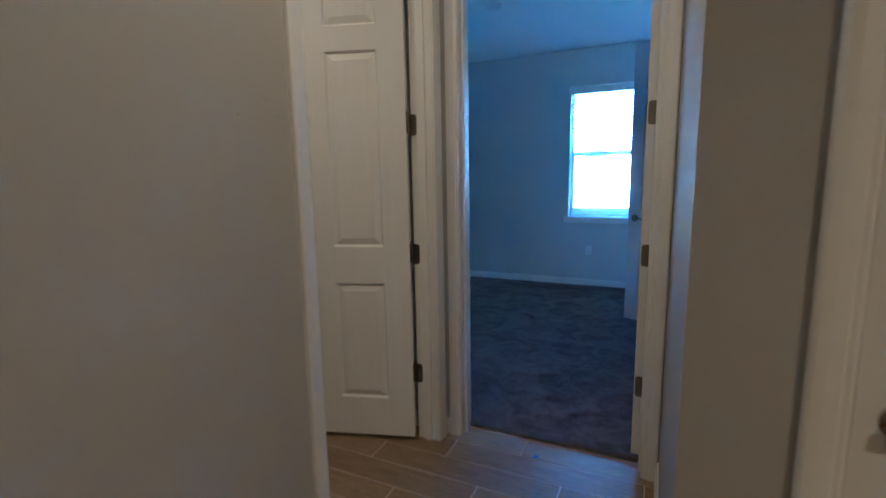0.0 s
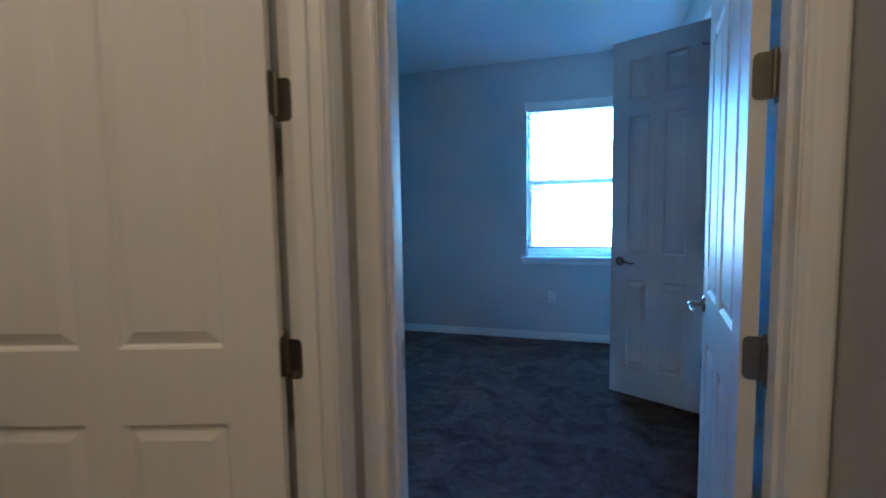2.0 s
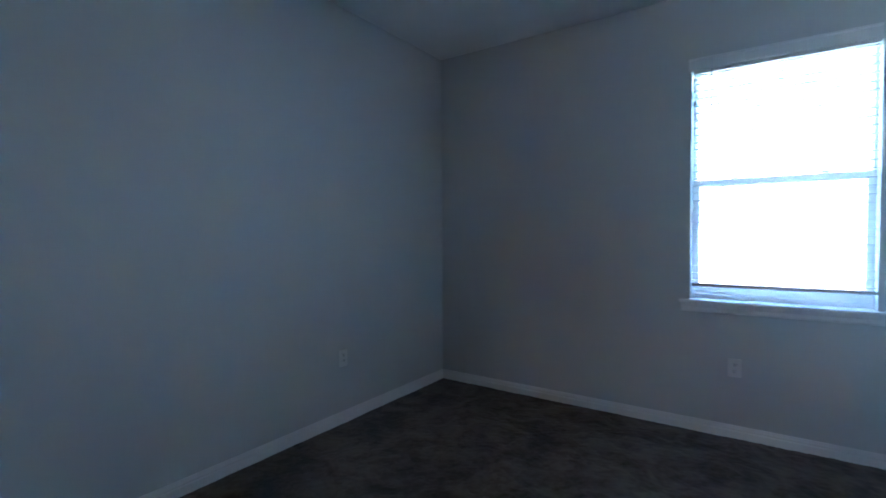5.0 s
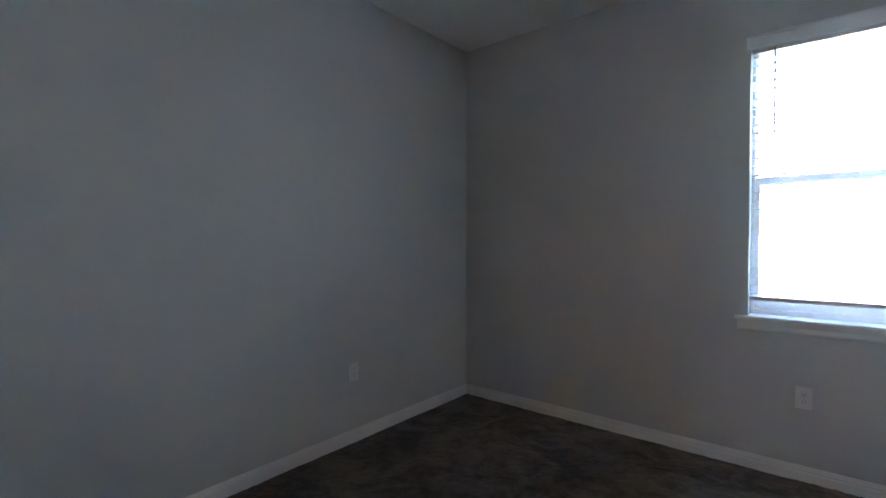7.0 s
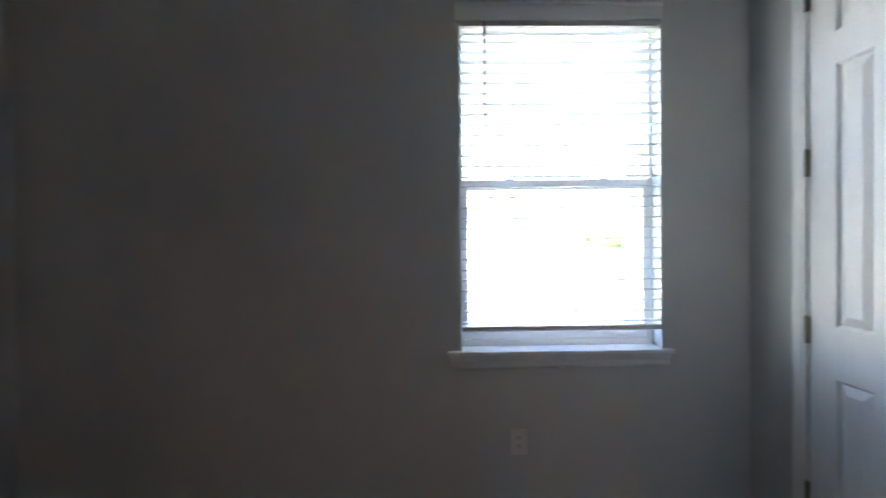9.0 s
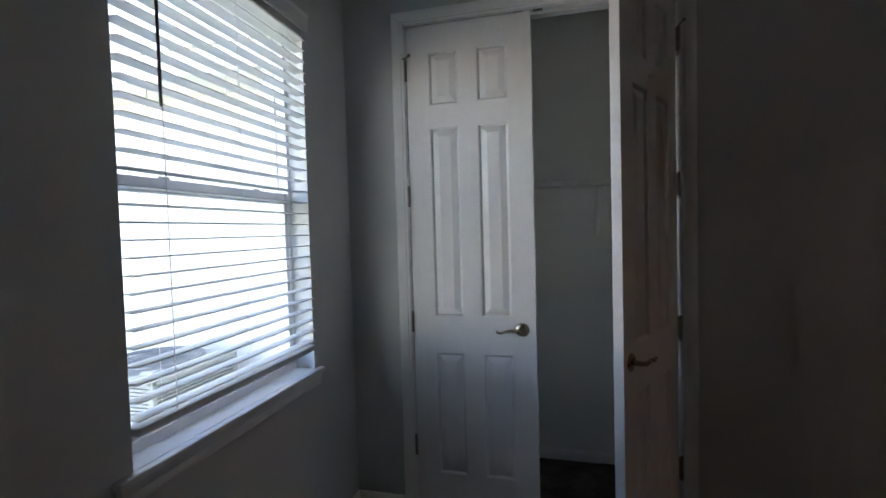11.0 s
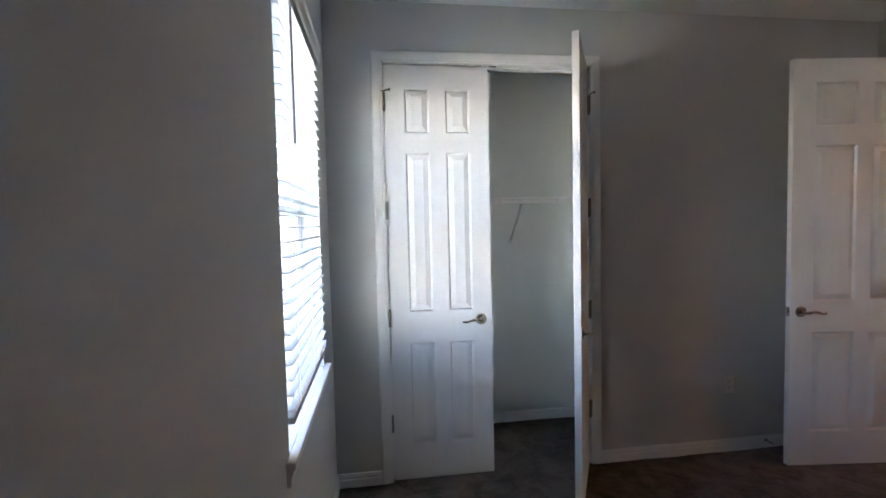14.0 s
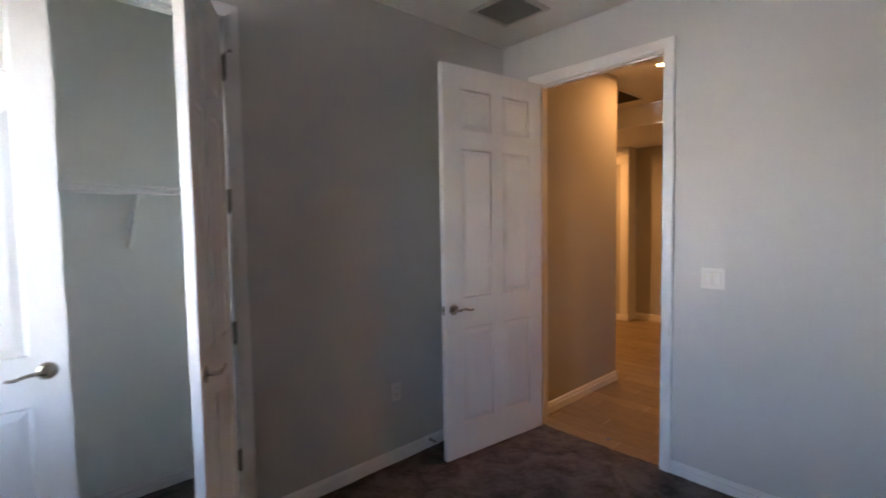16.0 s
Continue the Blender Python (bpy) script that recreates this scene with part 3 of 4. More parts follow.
hall_door.matrix_basis = pose(HLX - WT - PIN, LY1 - 0.002, 0.024, 0, 0, -163)
side_door = make_door("door_side", "white six-panel side door, closed", 0.765, ((0.115, 0.33), (0.435, 0.65)), 1, handle_out=(1,))
side_door.matrix_basis = pose(0.780, HRY + 0.04 + PIN, 0.024, 0, 0, 180)
jamb_leaves("hinge_plates_hall", HLX - WT - PIN, LY1 - 0.001, 0, "satin nickel hinge plates on the jamb off the hall")
jamb_leaves("hinge_plates_bedroom", DX1 - 0.001, PIN, -90, "satin nickel hinge plates on the bedroom jamb")
jamb_leaves("hinge_plates_closet", -PIN, CY0 + 0.001, 0, "satin nickel hinge plates on the closet jamb")
bm = box(bmesh.new(), -0.0, 0.0018, -0.06, -0.022, 0.905, 0.985, 0.0008)
sp = tagged(part("strike_plate", bm, NICKEL, m=pose(DX0, 0.012, 0.0)), "satin nickel strike plate on the bedroom jamb", "strike plate", kind="structure")
part("strike_hole", box(bmesh.new(), 0.0016, 0.0022, -0.050, -0.034, 0.930, 0.960), DARK, sp)

# ---- window ----
win = thing("window_1", "white vinyl single-hung window with daylight behind", "window", kind="structure")
FY0, FY1 = YW + 0.085, YW + 0.165
RAIL = 1.606
fw = 0.018
for x0, x1, z0, z1 in ((WX0, WX0 + fw, WZ0, WZ1), (WX1 - fw, WX1, WZ0, WZ1), (WX0 + fw, WX1 - fw, WZ0, WZ0 + 0.045), (WX0 + fw, WX1 - fw, WZ1 - 0.022, WZ1)):
    part("window_frame", box(bmesh.new(), x0, x1, FY0, FY1, z0, z1, 0.003), VINYL, win)
for nm, zlo, zhi, y in (("lower_sash", WZ0 + 0.045, RAIL + 0.02, FY0 + 0.006), ("upper_sash", RAIL - 0.02, WZ1 - 0.022, FY0 + 0.046)):
    bm = bmesh.new()
    sw = 0.022 if nm == "lower_sash" else 0.006
    xa, xb = WX0 + fw, WX1 - fw
    box(bm, xa, xa + sw, y, y + 0.03, zlo, zhi, 0.002)
    box(bm, xb - sw, xb, y, y + 0.03, zlo, zhi, 0.002)
    box(bm, xa + sw, xb - sw, y, y + 0.03, zlo, zlo + (0.045 if nm == "lower_sash" else 0.03), 0.002)
    box(bm, xa + sw, xb - sw, y, y + 0.03, zhi - (0.045 if nm == "lower_sash" else 0.015), zhi, 0.002)
    sh = part(nm, bm, VINYL, win)
    g = part("pane", box(bmesh.new(), xa + sw - 0.004, xb - sw + 0.004, y + 0.013, y + 0.017, zlo + 0.02, zhi - 0.02), GLASS, sh)
    g.visible_shadow = False
    if nm == "lower_sash":
        for lx in (-1.06, -0.62):
            part("sash_lock", box(bmesh.new(), lx - 0.022, lx + 0.022, y + 0.002, y + 0.020, zhi, zhi + 0.008, 0.003), VINYL, sh)

SX0, SX1 = -1.357, -0.354
bm = bmesh.new()
box(bm, SX0, SX1, YW - 0.030, YW, WZ0 - 0.008, WZ0 + 0.014, 0.006)
box(bm, WX0 + 0.001, WX1 - 0.001, YW, FY0, WZ0 - 0.008, WZ0 + 0.014)
stool = struct("window_sill", bm, TRIM, "white painted window sill with horns", "window sill")
APR = ((0, 0), (0.010, 0), (0.013, 0.010), (0.013, 0.030), (0.018, 0.042), (0.022, 0.055), (0, 0.055))
part("apron", sweep(bmesh.new(), APR, [((x, YW, WZ0 - 0.063), (0, -1, 0), (0, 0, 1)) for x in (SX0 + 0.012, SX1 - 0.012)]), TRIM, stool)

# ---- blind ----
blind = thing("window_blind", "white faux-wood venetian blind, lowered with open slats", "blind")
BX0, BX1, BY = WX0 + 0.006, WX1 - 0.006, YW + 0.008
part("head_rail", box(bmesh.new(), BX0, BX1, BY - 0.012, BY + 0.012, WZ1 - 0.055, WZ1 - 0.004, 0.002), SLAT, blind)
VAL = ((0, 0), (0.008, 0), (0.010, 0.012), (0.010, 0.058), (0.016, 0.066), (0.016, 0.074), (0, 0.074))
part("valance", sweep(bmesh.new(), VAL, [((x, YW - 0.022, 2.305), (0, -1, 0), (0, 0, 1)) for x in (-1.312, -0.404)]), VINYL, blind)
for x in (-1.312, -0.411):
    part("valance_return", box(bmesh.new(), x, x + 0.007, YW - 0.023, YW - 0.0005, 2.306, 2.378), VINYL, blind)
slat_mesh = None
NS, TILT = 29, -0.5
for i in range(NS):
    z = 0.985 + i * (2.275 - 0.985) / (NS - 1)
    if slat_mesh is None:
        bm = bmesh.new()
        prof = []
        for k in range(7):
            u = -0.025 + 0.05 * k / 6
            prof.append((u, 0.0022 * (1 - (u / 0.025) ** 2)))
        prof = prof + [(u, v - 0.0026) for u, v in prof[::-1]]
        sweep(bm, prof, [((x, 0, 0), (0, 1, 0), (0, 0, 1)) for x in (BX0, BX1)])
        slat_mesh = mesh_of("slat", bm, SLAT)
    s = new("slat", slat_mesh)
    s.parent = blind
    s.matrix_basis = pose(0, BY, z, TILT + random.uniform(-1.2, 1.2), 0, 0)
part("bottom_rail", box(bmesh.new(), BX0, BX1, BY - 0.026, BY + 0.026, 0.945, 0.966, 0.004), SLAT, blind)
for x in (-1.165, -0.845, -0.530):
    for dy in (-0.026, 0.026):
        part("ladder_cord", tube(bmesh.new(), [(x, BY + dy, 0.95), (x, BY + dy, 2.29)], 0.0009, 5), SLAT, blind)
    part("lift_cord", tube(bmesh.new(), [(x + 0.012, BY - 0.012, 0.95), (x + 0.012, BY - 0.012, 2.29)], 0.0007, 5), SLAT, blind)
for x in (-1.165, -0.845, -0.530):
    loop = [(x + 0.006 * math.cos(a), BY - 0.028, 0.950 + 0.010 * math.sin(a)) for a in [2 * math.pi * k / 14 for k in range(15)]]
    part("cord_loop", tube(bmesh.new(), loop, 0.0011, 5), SLAT, blind)
    part("cord_plug", lathe(bmesh.new(), [(0, 0.003), (0.004, 0.0025), (0.0055, 0)], 12, pose(x, BY - 0.026, 0.956, 90, 0, 0)), SLAT, blind)
wand = part("tilt_wand", tube(bmesh.new(), [(-1.185, BY - 0.040, 2.285), (-1.185, BY - 0.040, 1.80)], 0.0045, 6), CORD, blind, "grey plastic tilt wand")
part("wand_hook", tube(bmesh.new(), [(-1.185, BY - 0.028, 2.300), (-1.185, BY - 0.040, 2.297), (-1.185, BY - 0.040, 2.283)], 0.0022, 6), CORD, wand)


# ---- small fixtures ----
def outlet(x, y, z, rz, label):
    ob = thing("wall_outlet", label, "outlet", group="wall outlets", m=pose(x, y, z, 0, 0, rz))
    part("cover_plate", box(bmesh.new(), -0.036, 0.036, -0.006, 0, -0.058, 0.058, 0.003), PLASTIC, ob)
    for dz in (0.0195, -0.0195):
        bm = box(bmesh.new(), -0.0165, 0.0165, -0.008, -0.005, dz - 0.0145, dz + 0.0145, 0.002)
        rc = part("receptacle", bm, PLASTIC, ob)
        for dx in (-0.0065, 0.0065):
            part("slot", box(bmesh.new(), dx - 0.0011, dx + 0.0011, -0.0084, -0.0078, dz - 0.001, dz + 0.0075), DARK, rc)
        part("ground_hole", lathe(bmesh.new(), [(0, 0.0004), (0.0026, 0.0004), (0.0026, 0)], 10, pose(0, -0.008, dz - 0.0075, 90, 0, 0)), DARK, rc)
    part("screw", lathe(bmesh.new(), [(0, 0.001), (0.003, 0.0008), (0.0034, 0)], 10, pose(0, -0.0058, 0, 90, 0, 0)), PLASTIC, ob)
    return ob


outlet(-1.045, YW, 0.450, 0, "white duplex outlet on the wall below the window")
outlet(XW, 2.39, 0.453, 90, "white duplex outlet on the long plain wall")
outlet(0, 1.065, 0.456, -90, "white duplex outlet on the wall beside the closet")

sw = thing("light_switch", "white double rocker switch beside the bedroom doorway", "light switch", m=pose(-1.452, 0, 1.178, 0, 0, 180))
part("cover_plate", box(bmesh.new(), -0.058, 0.058, -0.006, 0, -0.058, 0.058, 0.003), PLASTIC, sw)
for dx in (-0.023, 0.023):
    rk = part("rocker", box(bmesh.new(), -0.0165, 0.0165, -0.004, 0.0, -0.033, 0.033, 0.002), PLASTIC, sw, m=pose(dx, -0.0055, 0, 3, 0, 0))
    bm = bmesh.new()
    for x0, x1, z0, z1 in ((-0.0185, -0.0172, -0.035, 0.035), (0.0172, 0.0185, -0.035, 0.035), (-0.0172, 0.0172, 0.0338, 0.035), (-0.0172, 0.0172, -0.035, -0.0338)):
        box(bm, dx + x0, dx + x1, -0.0064, -0.0058, z0, z1)
    part("rocker_gap", bm, GROUT, sw)

ds = thing("door_stop_spring", "small nickel spring door stop on the baseboard", "door stop", m=pose(-0.014, 0.80, 0.065))
hel = [(-0.004 - 0.062 * k / 90, 0.006 * math.cos(k * 0.9), 0.006 * math.sin(k * 0.9)) for k in range(91)]
part("spring", tube(bmesh.new(), hel, 0.0011, 5), NICKEL, ds)
part("flange", lathe(bmesh.new(), [(0, 0.004), (0.008, 0.004), (0.011, 0)], 14, pose(0, 0, 0, 0, -90, 0)), NICKEL, ds)
part("rubber_tip", lathe(bmesh.new(), [(0, 0.012), (0.006, 0.011), (0.008, 0.003), (0.007, 0)], 14, pose(-0.066, 0, 0, 0, -90, 0)), PLASTIC, ds)

cc = thing("ball_catch", "small dark ball-catch plates under the closet head", "door catch")
for y in (2.600, 2.690):
    pl = part("strike", box(bmesh.new(), 0.008, 0.030, y - 0.022, y + 0.022, HEAD - 0.0025, HEAD - 0.0002, 0.0008), HINGEM, cc)
    part("socket", box(bmesh.new(), 0.013, 0.025, y - 0.006, y + 0.006, HEAD - 0.0032, HEAD - 0.0024), DARK, pl)
for k, (y, z, dy, dz) in enumerate(((-1.320, 1.622, 0.006, -0.006), (-1.350, 1.535, 0.004, -0.010), (-1.270, 1.588, 0.030, -0.012), (-1.228, 1.540, 0.050, -0.008))):
    pts = [(HLX + 0.0003, y + dy * t / 4 + 0.002 * math.sin(t * 2.1 + k), z + dz * t / 4) for t in range(5)]
    tagged(part("wall_scuff", tube(bmesh.new(), pts, 0.00045, 5), SCUFF), "thin grey scratch on the hall wall paint", "scuff", kind="structure")
part("door_scuff", tube(bmesh.new(), [(0.745, 0.0475, 0.925), (0.758, 0.0475, 0.930), (0.772, 0.0475, 0.928)], 0.0012, 5), SCUFF, hall_door, "small dark scuff")
for x, z, dx, dz in ((0.30, 2.00, 0.035, -0.020), (0.36, 1.93, 0.012, -0.045), (0.26, 2.33, 0.020, 0.012)):
    part("door_scuff", tube(bmesh.new(), [(x + dx * t / 3, -0.0118, z + dz * t / 3 + 0.002 * math.sin(2.3 * t)) for t in range(4)], 0.0010, 5), SCUFF, closet_right, "small dark scuff")

# ceiling fixtures
vent = thing("ceiling_vent", "white louvred supply vent in the bedroom ceiling", "ceiling vent")
VX0, VX1, VY0, VY1 = -0.618, -0.264, 0.292, 0.646
# near-black sheet stands in for the shade of a duct opening
part("duct_shade", box(bmesh.new(), VX0 + 0.03, VX1 - 0.03, VY0 + 0.03, VY1 - 0.03, CEIL - 0.004, CEIL - 0.001), DARK, vent)
bm = bmesh.new()
VF = ((0, 0), (0.028, 0), (0.032, -0.004), (0.032, -0.010), (0.026, -0.011), (0.0, -0.004))
for (xa, ya), (xb, yb), (nx, ny) in (((VX0, VY0), (VX1, VY0), (0, 1)), ((VX1, VY0), (VX1, VY1), (-1, 0)), ((VX1, VY1), (VX0, VY1), (0, -1)), ((VX0, VY1), (VX0, VY0), (1, 0))):
    sweep(bm, VF, [((x, y, CEIL - 0.0005), (nx, ny, 0), (0, 0, 1)) for x, y in ((xa, ya), (xb, yb))])
part("vent_frame", bm, GRILLE, vent)
for i in range(19):
    y = VY0 + 0.042 + i * (VY1 - VY0 - 0.084) / 18
    part("louvre", box(bmesh.new(), VX0 + 0.031, VX1 - 0.031, -0.011, 0.011, -0.0008, 0.0008), GRILLE, vent, m=pose(0, y, CEIL - 0.010, -34, 0, 0))

sd = thing("smoke_detector", "round white smoke detector on the bedroom ceiling", "smoke detector", m=pose(-1.65, 1.775, CEIL, 180, 0, 0))
part("body", lathe(bmesh.new(), [(0.068, 0), (0.068, 0.010), (0.060, 0.030), (0.040, 0.038), (0, 0.039)], 32), PLASTIC, sd, smooth=True)
part("sensor_ring", lathe(bmesh.new(), [(0.050, 0.0345), (0.050, 0.0365), (0.045, 0.0375), (0.045, 0.036)], 32), GRILLE, sd, smooth=True)
sp2 = thing("ceiling_sprinkler_cover", "flat round white cover on the ceiling by the window", "ceiling cover", m=pose(-0.313, 3.385, CEIL, 180, 0, 0))
part("cover", lathe(bmesh.new(), [(0.060, 0), (0.060, 0.006), (0.052, 0.014), (0, 0.016)], 32), PLASTIC, sp2, smooth=True)

# hall ceiling: return grille and can lamp
hv = thing("return_grille", "dark return-air grille in the hall ceiling", "ceiling vent")
RX0, RX1, RY0, RY1 = -0.075, 0.42, -2.25, -1.63
part("filter", box(bmesh.new(), RX0 + 0.02, RX1 - 0.02, RY0 + 0.02, RY1 - 0.02, CEIL - 0.004, CEIL - 0.001), GRILLE_D, hv)
bm = bmesh.new()
for a in ((RX0, RX1, RY0, RY0 + 0.025), (RX0, RX1, RY1 - 0.025, RY1), (RX0, RX0 + 0.025, RY0 + 0.025, RY1 - 0.025), (RX1 - 0.025, RX1, RY0 + 0.025, RY1 - 0.025)):
    box(bm, *a, CEIL - 0.012, CEIL - 0.0005)
part("grille_frame", bm, GRILLE, hv)
for i in range(24):
    y = RY0 + 0.035 + i * (RY1 - RY0 - 0.07) / 23
    part("louvre", box(bmesh.new(), RX0 + 0.025, RX1 - 0.025, -0.009, 0.009, -0.0006, 0.0006), GRILLE_D, hv, m=pose(0, y, CEIL - 0.009, 40, 0, 0))
LX, LY = -0.655, -1.30
can = thing("recessed_light", "small round recessed ceiling light, lit warm", "ceiling light", m=pose(LX, LY, CEIL, 180, 0, 0))
part("trim_ring", lathe(bmesh.new(), [(0.070, 0), (0.070, 0.003), (0.052, 0.008), (0.045, 0.004), (0.045, 0.0)], 36), PLASTIC, can, smooth=True)
part("lens", lathe(bmesh.new(), [(0.045, 0.001), (0.045, 0.003), (0, 0.004)], 36), LENS, can, "glowing warm lens")
can_lamp(LX, LY, CEIL - 0.013)
# unseen fixture, added on the evidence of the open door's warm light
SRX, SRY = -2.0, -1.25
side_room_can = copy_thing(can, pose(SRX, SRY, CEIL, 180, 0, 0))
tagged(side_room_can, "unseen recessed light assumed in the side room, lit warm")
can_lamp(SRX, SRY, CEIL - 0.013, CAN_POWER * 0.7)

# added out of view to brighten the far wall and the hall corner
living_fill_can = copy_thing(can, pose(1.5, -3.10, 2.56, 180, 0, 0))
tagged(living_fill_can, "unseen recessed light added to brighten the living area")
can_lamp(1.5, -3.10, 2.56 - 0.013, CAN_POWER * 2.9)

# ---- closet shelf ----
SHZ, SHX = 1.700, CLX - 0.295
sh = thing("wire_shelf", "white coated wire shelf on the closet back wall", "wire shelf")
for z in (SHZ, SHZ - 0.030):
    part("front_rail", tube(bmesh.new(), [(SHX, 1.68, z), (SHX, YW - 0.004, z)], 0.0066, 8), WIRE, sh)
for x in (CLX - 0.012, CLX - 0.15):
    part("cross_rail", tube(bmesh.new(), [(x, 1.68, SHZ - 0.003), (x, YW - 0.004, SHZ - 0.003)], 0.003, 8), WIRE, sh)
bm = bmesh.new()
for i in range(73):
    y = 1.70 + i * 0.0254
    tube(bm, [(CLX - 0.003, y, SHZ + 0.004), (SHX + 0.004, y, SHZ + 0.004), (SHX - 0.001, y, SHZ), (SHX, y, SHZ - 0.030)], 0.0013, 5)
tagged(part("shelf_wires", bm, WIRE, sh), kind="stuff")
for y in (2.31, 2.95):
    bm = bmesh.new()
    tube(bm, [(SHX + 0.004, y, SHZ - 0.032), (CLX - 0.012, y, SHZ - 0.285), (CLX - 0.004, y, SHZ - 0.310)], 0.0098, 8)
    part("support_bracket", bm, WIRE, sh)
for y in (2.05, 2.31, 2.55, 2.95):
    part("rail_clip", box(bmesh.new(), SHX - 0.005, SHX + 0.006, y - 0.012, y + 0.012, SHZ - 0.034, SHZ + 0.005, 0.002), WIRE, sh)

# ---- outdoors ----
bm = bmesh.new()
N = 24
vs = [[bm.verts.new((-400 + 800 * i / N, -400 + 800 * k / N, GROUND)) for i in range(N + 1)] for k in range(N + 1)]
for k in range(N):
    for i in range(N):
        bm.faces.new((vs[k][i], vs[k][i + 1], vs[k + 1][i + 1], vs[k + 1][i]))
struct("ground", bm, GRASS, "mown green lawn round the house", "ground")
struct("road", box(bmesh.new(), -60, 80, 9.3, 15.2, GROUND - 0.05, GROUND + 0.02), CONCRETE, "pale concrete street beyond the lawn", "road")
struct("lot", box(bmesh.new(), -120, 140, 15.2, 120.0, GROUND - 0.05, GROUND + 0.01), SAND, "pale sandy building lot across the street", "ground")
bm = wall_y(bmesh.new(), 1.08, 1.28, YW + EXT, 7.55, GROUND, TOP)
wall_x(bm, 7.35, 7.55, 1.28, 6.0, GROUND, TOP)
struct("wing_wall", bm, STUCCO, "white stucco wall of the house's projecting wing", "house wall")
bm = bmesh.new()
box(bm, 0.62, 6.4, YW + EXT + 0.45, 8.0, 2.62, 2.80)
box(bm, 0.58, 6.44, YW + EXT + 0.45, 8.04, 2.80, TOP + 0.16)
struct("wing_eave", bm, SOFFIT, "white soffit and fascia over the wing", "eave")
struct("main_eave", box(bmesh.new(), XW - 0.6, 0.62, YW + EXT, YW + EXT + 0.45, TOP - 0.16, TOP - 0.004), SOFFIT, "white soffit above the window outside", "eave")

ac = thing("air_conditioner", "grey outdoor condenser with a round fan grille, beside the stucco wall", "air conditioner", m=pose(0.55, 5.45, GROUND) @ Matrix.Diagonal((0.95, 0.95, 0.80, 1.0)))
part("pad", box(bmesh.new(), -0.47, 0.47, -0.47, 0.47, 0, 0.06, 0.01), CONCRETE, ac)
bm = bmesh.new()
for sx in (-1, 1):
    for sy in (-1, 1):
        box(bm, sx * 0.40 - 0.02, sx * 0.40 + 0.02, sy * 0.40 - 0.02, sy * 0.40 + 0.02, 0.06, 0.86, 0.004)
box(bm, -0.375, 0.375, -0.375, 0.375, 0.08, 0.80)
part("cabinet", bm, ACGREY, ac)
for i in range(22):
    z = 0.12 + i * 0.031
    for a in (0, 90, 180, 270):
        part("louvre", box(bmesh.new(), -0.38, 0.38, -0.405, -0.380, z, z + 0.012), ACGREY, ac, m=pose(0, 0, 0, 0, 0, a))
part("top_cover", lathe(bmesh.new(), [(0.30, 0.80), (0.30, 0.86), (0.42, 0.86), (0.43, 0.84), (0.43, 0.80)], 4, pose(0, 0, 0.03, 0, 0, 45)), ACGREY, ac)
part("top_plate", box(bmesh.new(), -0.42, 0.42, -0.42, 0.42, 0.81, 0.86, 0.01), ACGREY, ac)
for i in range(11):
    r = 0.05 + 0.03 * i
    pts = [(r * math.cos(2 * math.pi * k / 40), r * math.sin(2 * math.pi * k / 40), 0.90 + 0.05 * (1 - (r / 0.36) ** 2)) for k in range(41)]
    part("fan_guard_ring", tube(bmesh.new(), pts, 0.004, 5), ACDARK, ac)
part("fan_shroud", lathe(bmesh.new(), [(0.36, 0.86), (0.36, 0.90), (0.34, 0.90), (0.34, 0.865), (0, 0.865)], 40), ACDARK, ac, smooth=True)
for a in range(0, 180, 45):
    c, s_ = math.cos(radians(a)), math.sin(radians(a))
    part("fan_guard_bar", tube(bmesh.new(), [(-0.36 * c, -0.36 * s_, 0.90), (0, 0, 0.95), (0.36 * c, 0.36 * s_, 0.90)], 0.005, 5), ACDARK, ac)

post = thing("marker_post", "slim white post standing in the lawn", "post", m=pose(0.48, 7.85, GROUND))
part("shaft", lathe(bmesh.new(), [(0.045, 0), (0.045, 1.0), (0.0, 1.0)], 16), VINYL, post, smooth=True)
part("cap", lathe(bmesh.new(), [(0.052, 0.99), (0.052, 1.02), (0.03, 1.04), (0, 1.045)], 16), VINYL, post, smooth=True)

dm = thing("dumpster", "red roll-off dumpster with ribbed sides at the street", "dumpster", m=pose(6.70, 15.9, GROUND + 0.012, 0, 0, 8) @ Matrix.Diagonal((1.0, 1.0, 0.78, 1.0)))
bm = bmesh.new()
for a in ((-2.2, 2.2, -1.1, -1.05), (-2.2, 2.2, 1.05, 1.1), (-2.2, -2.15, -1.05, 1.05), (2.15, 2.2, -1.05, 1.05)):
    box(bm, *a, 0.12, 1.10)
box(bm, -2.15, 2.15, -1.05, 1.05, 0.12, 0.19)
part("bin", bm, RED, dm)
for i in range(9):
    part("rib", box(bmesh.new(), -2.15 + i * 0.5375 - 0.05, -2.15 + i * 0.5375 + 0.05, -1.18, -1.10, 0.12, 1.06, 0.01), RED, dm)
part("top_rail", box(bmesh.new(), -2.26, 2.26, -1.19, -1.07, 1.05, 1.15, 0.01), BLUE, dm, "blue top rail")
for x in (-1.7, 1.7):
    part("wheel", lathe(bmesh.new(), [(0, -0.06), (0.15, -0.06), (0.15, 0.06), (0, 0.06)], 20, pose(x, -0.9, 0.15, 90, 0, 0)), DARK, dm)
part("sign_panel", box(bmesh.new(), -1.2, -0.8, -1.135, -1.11, 0.60, 0.85), VINYL, dm, "plain white panel")
tank = thing("portable_toilet", "blue and white portable cabin beyond the dumpster", "portable toilet", m=pose(21.6, 56.0, GROUND))
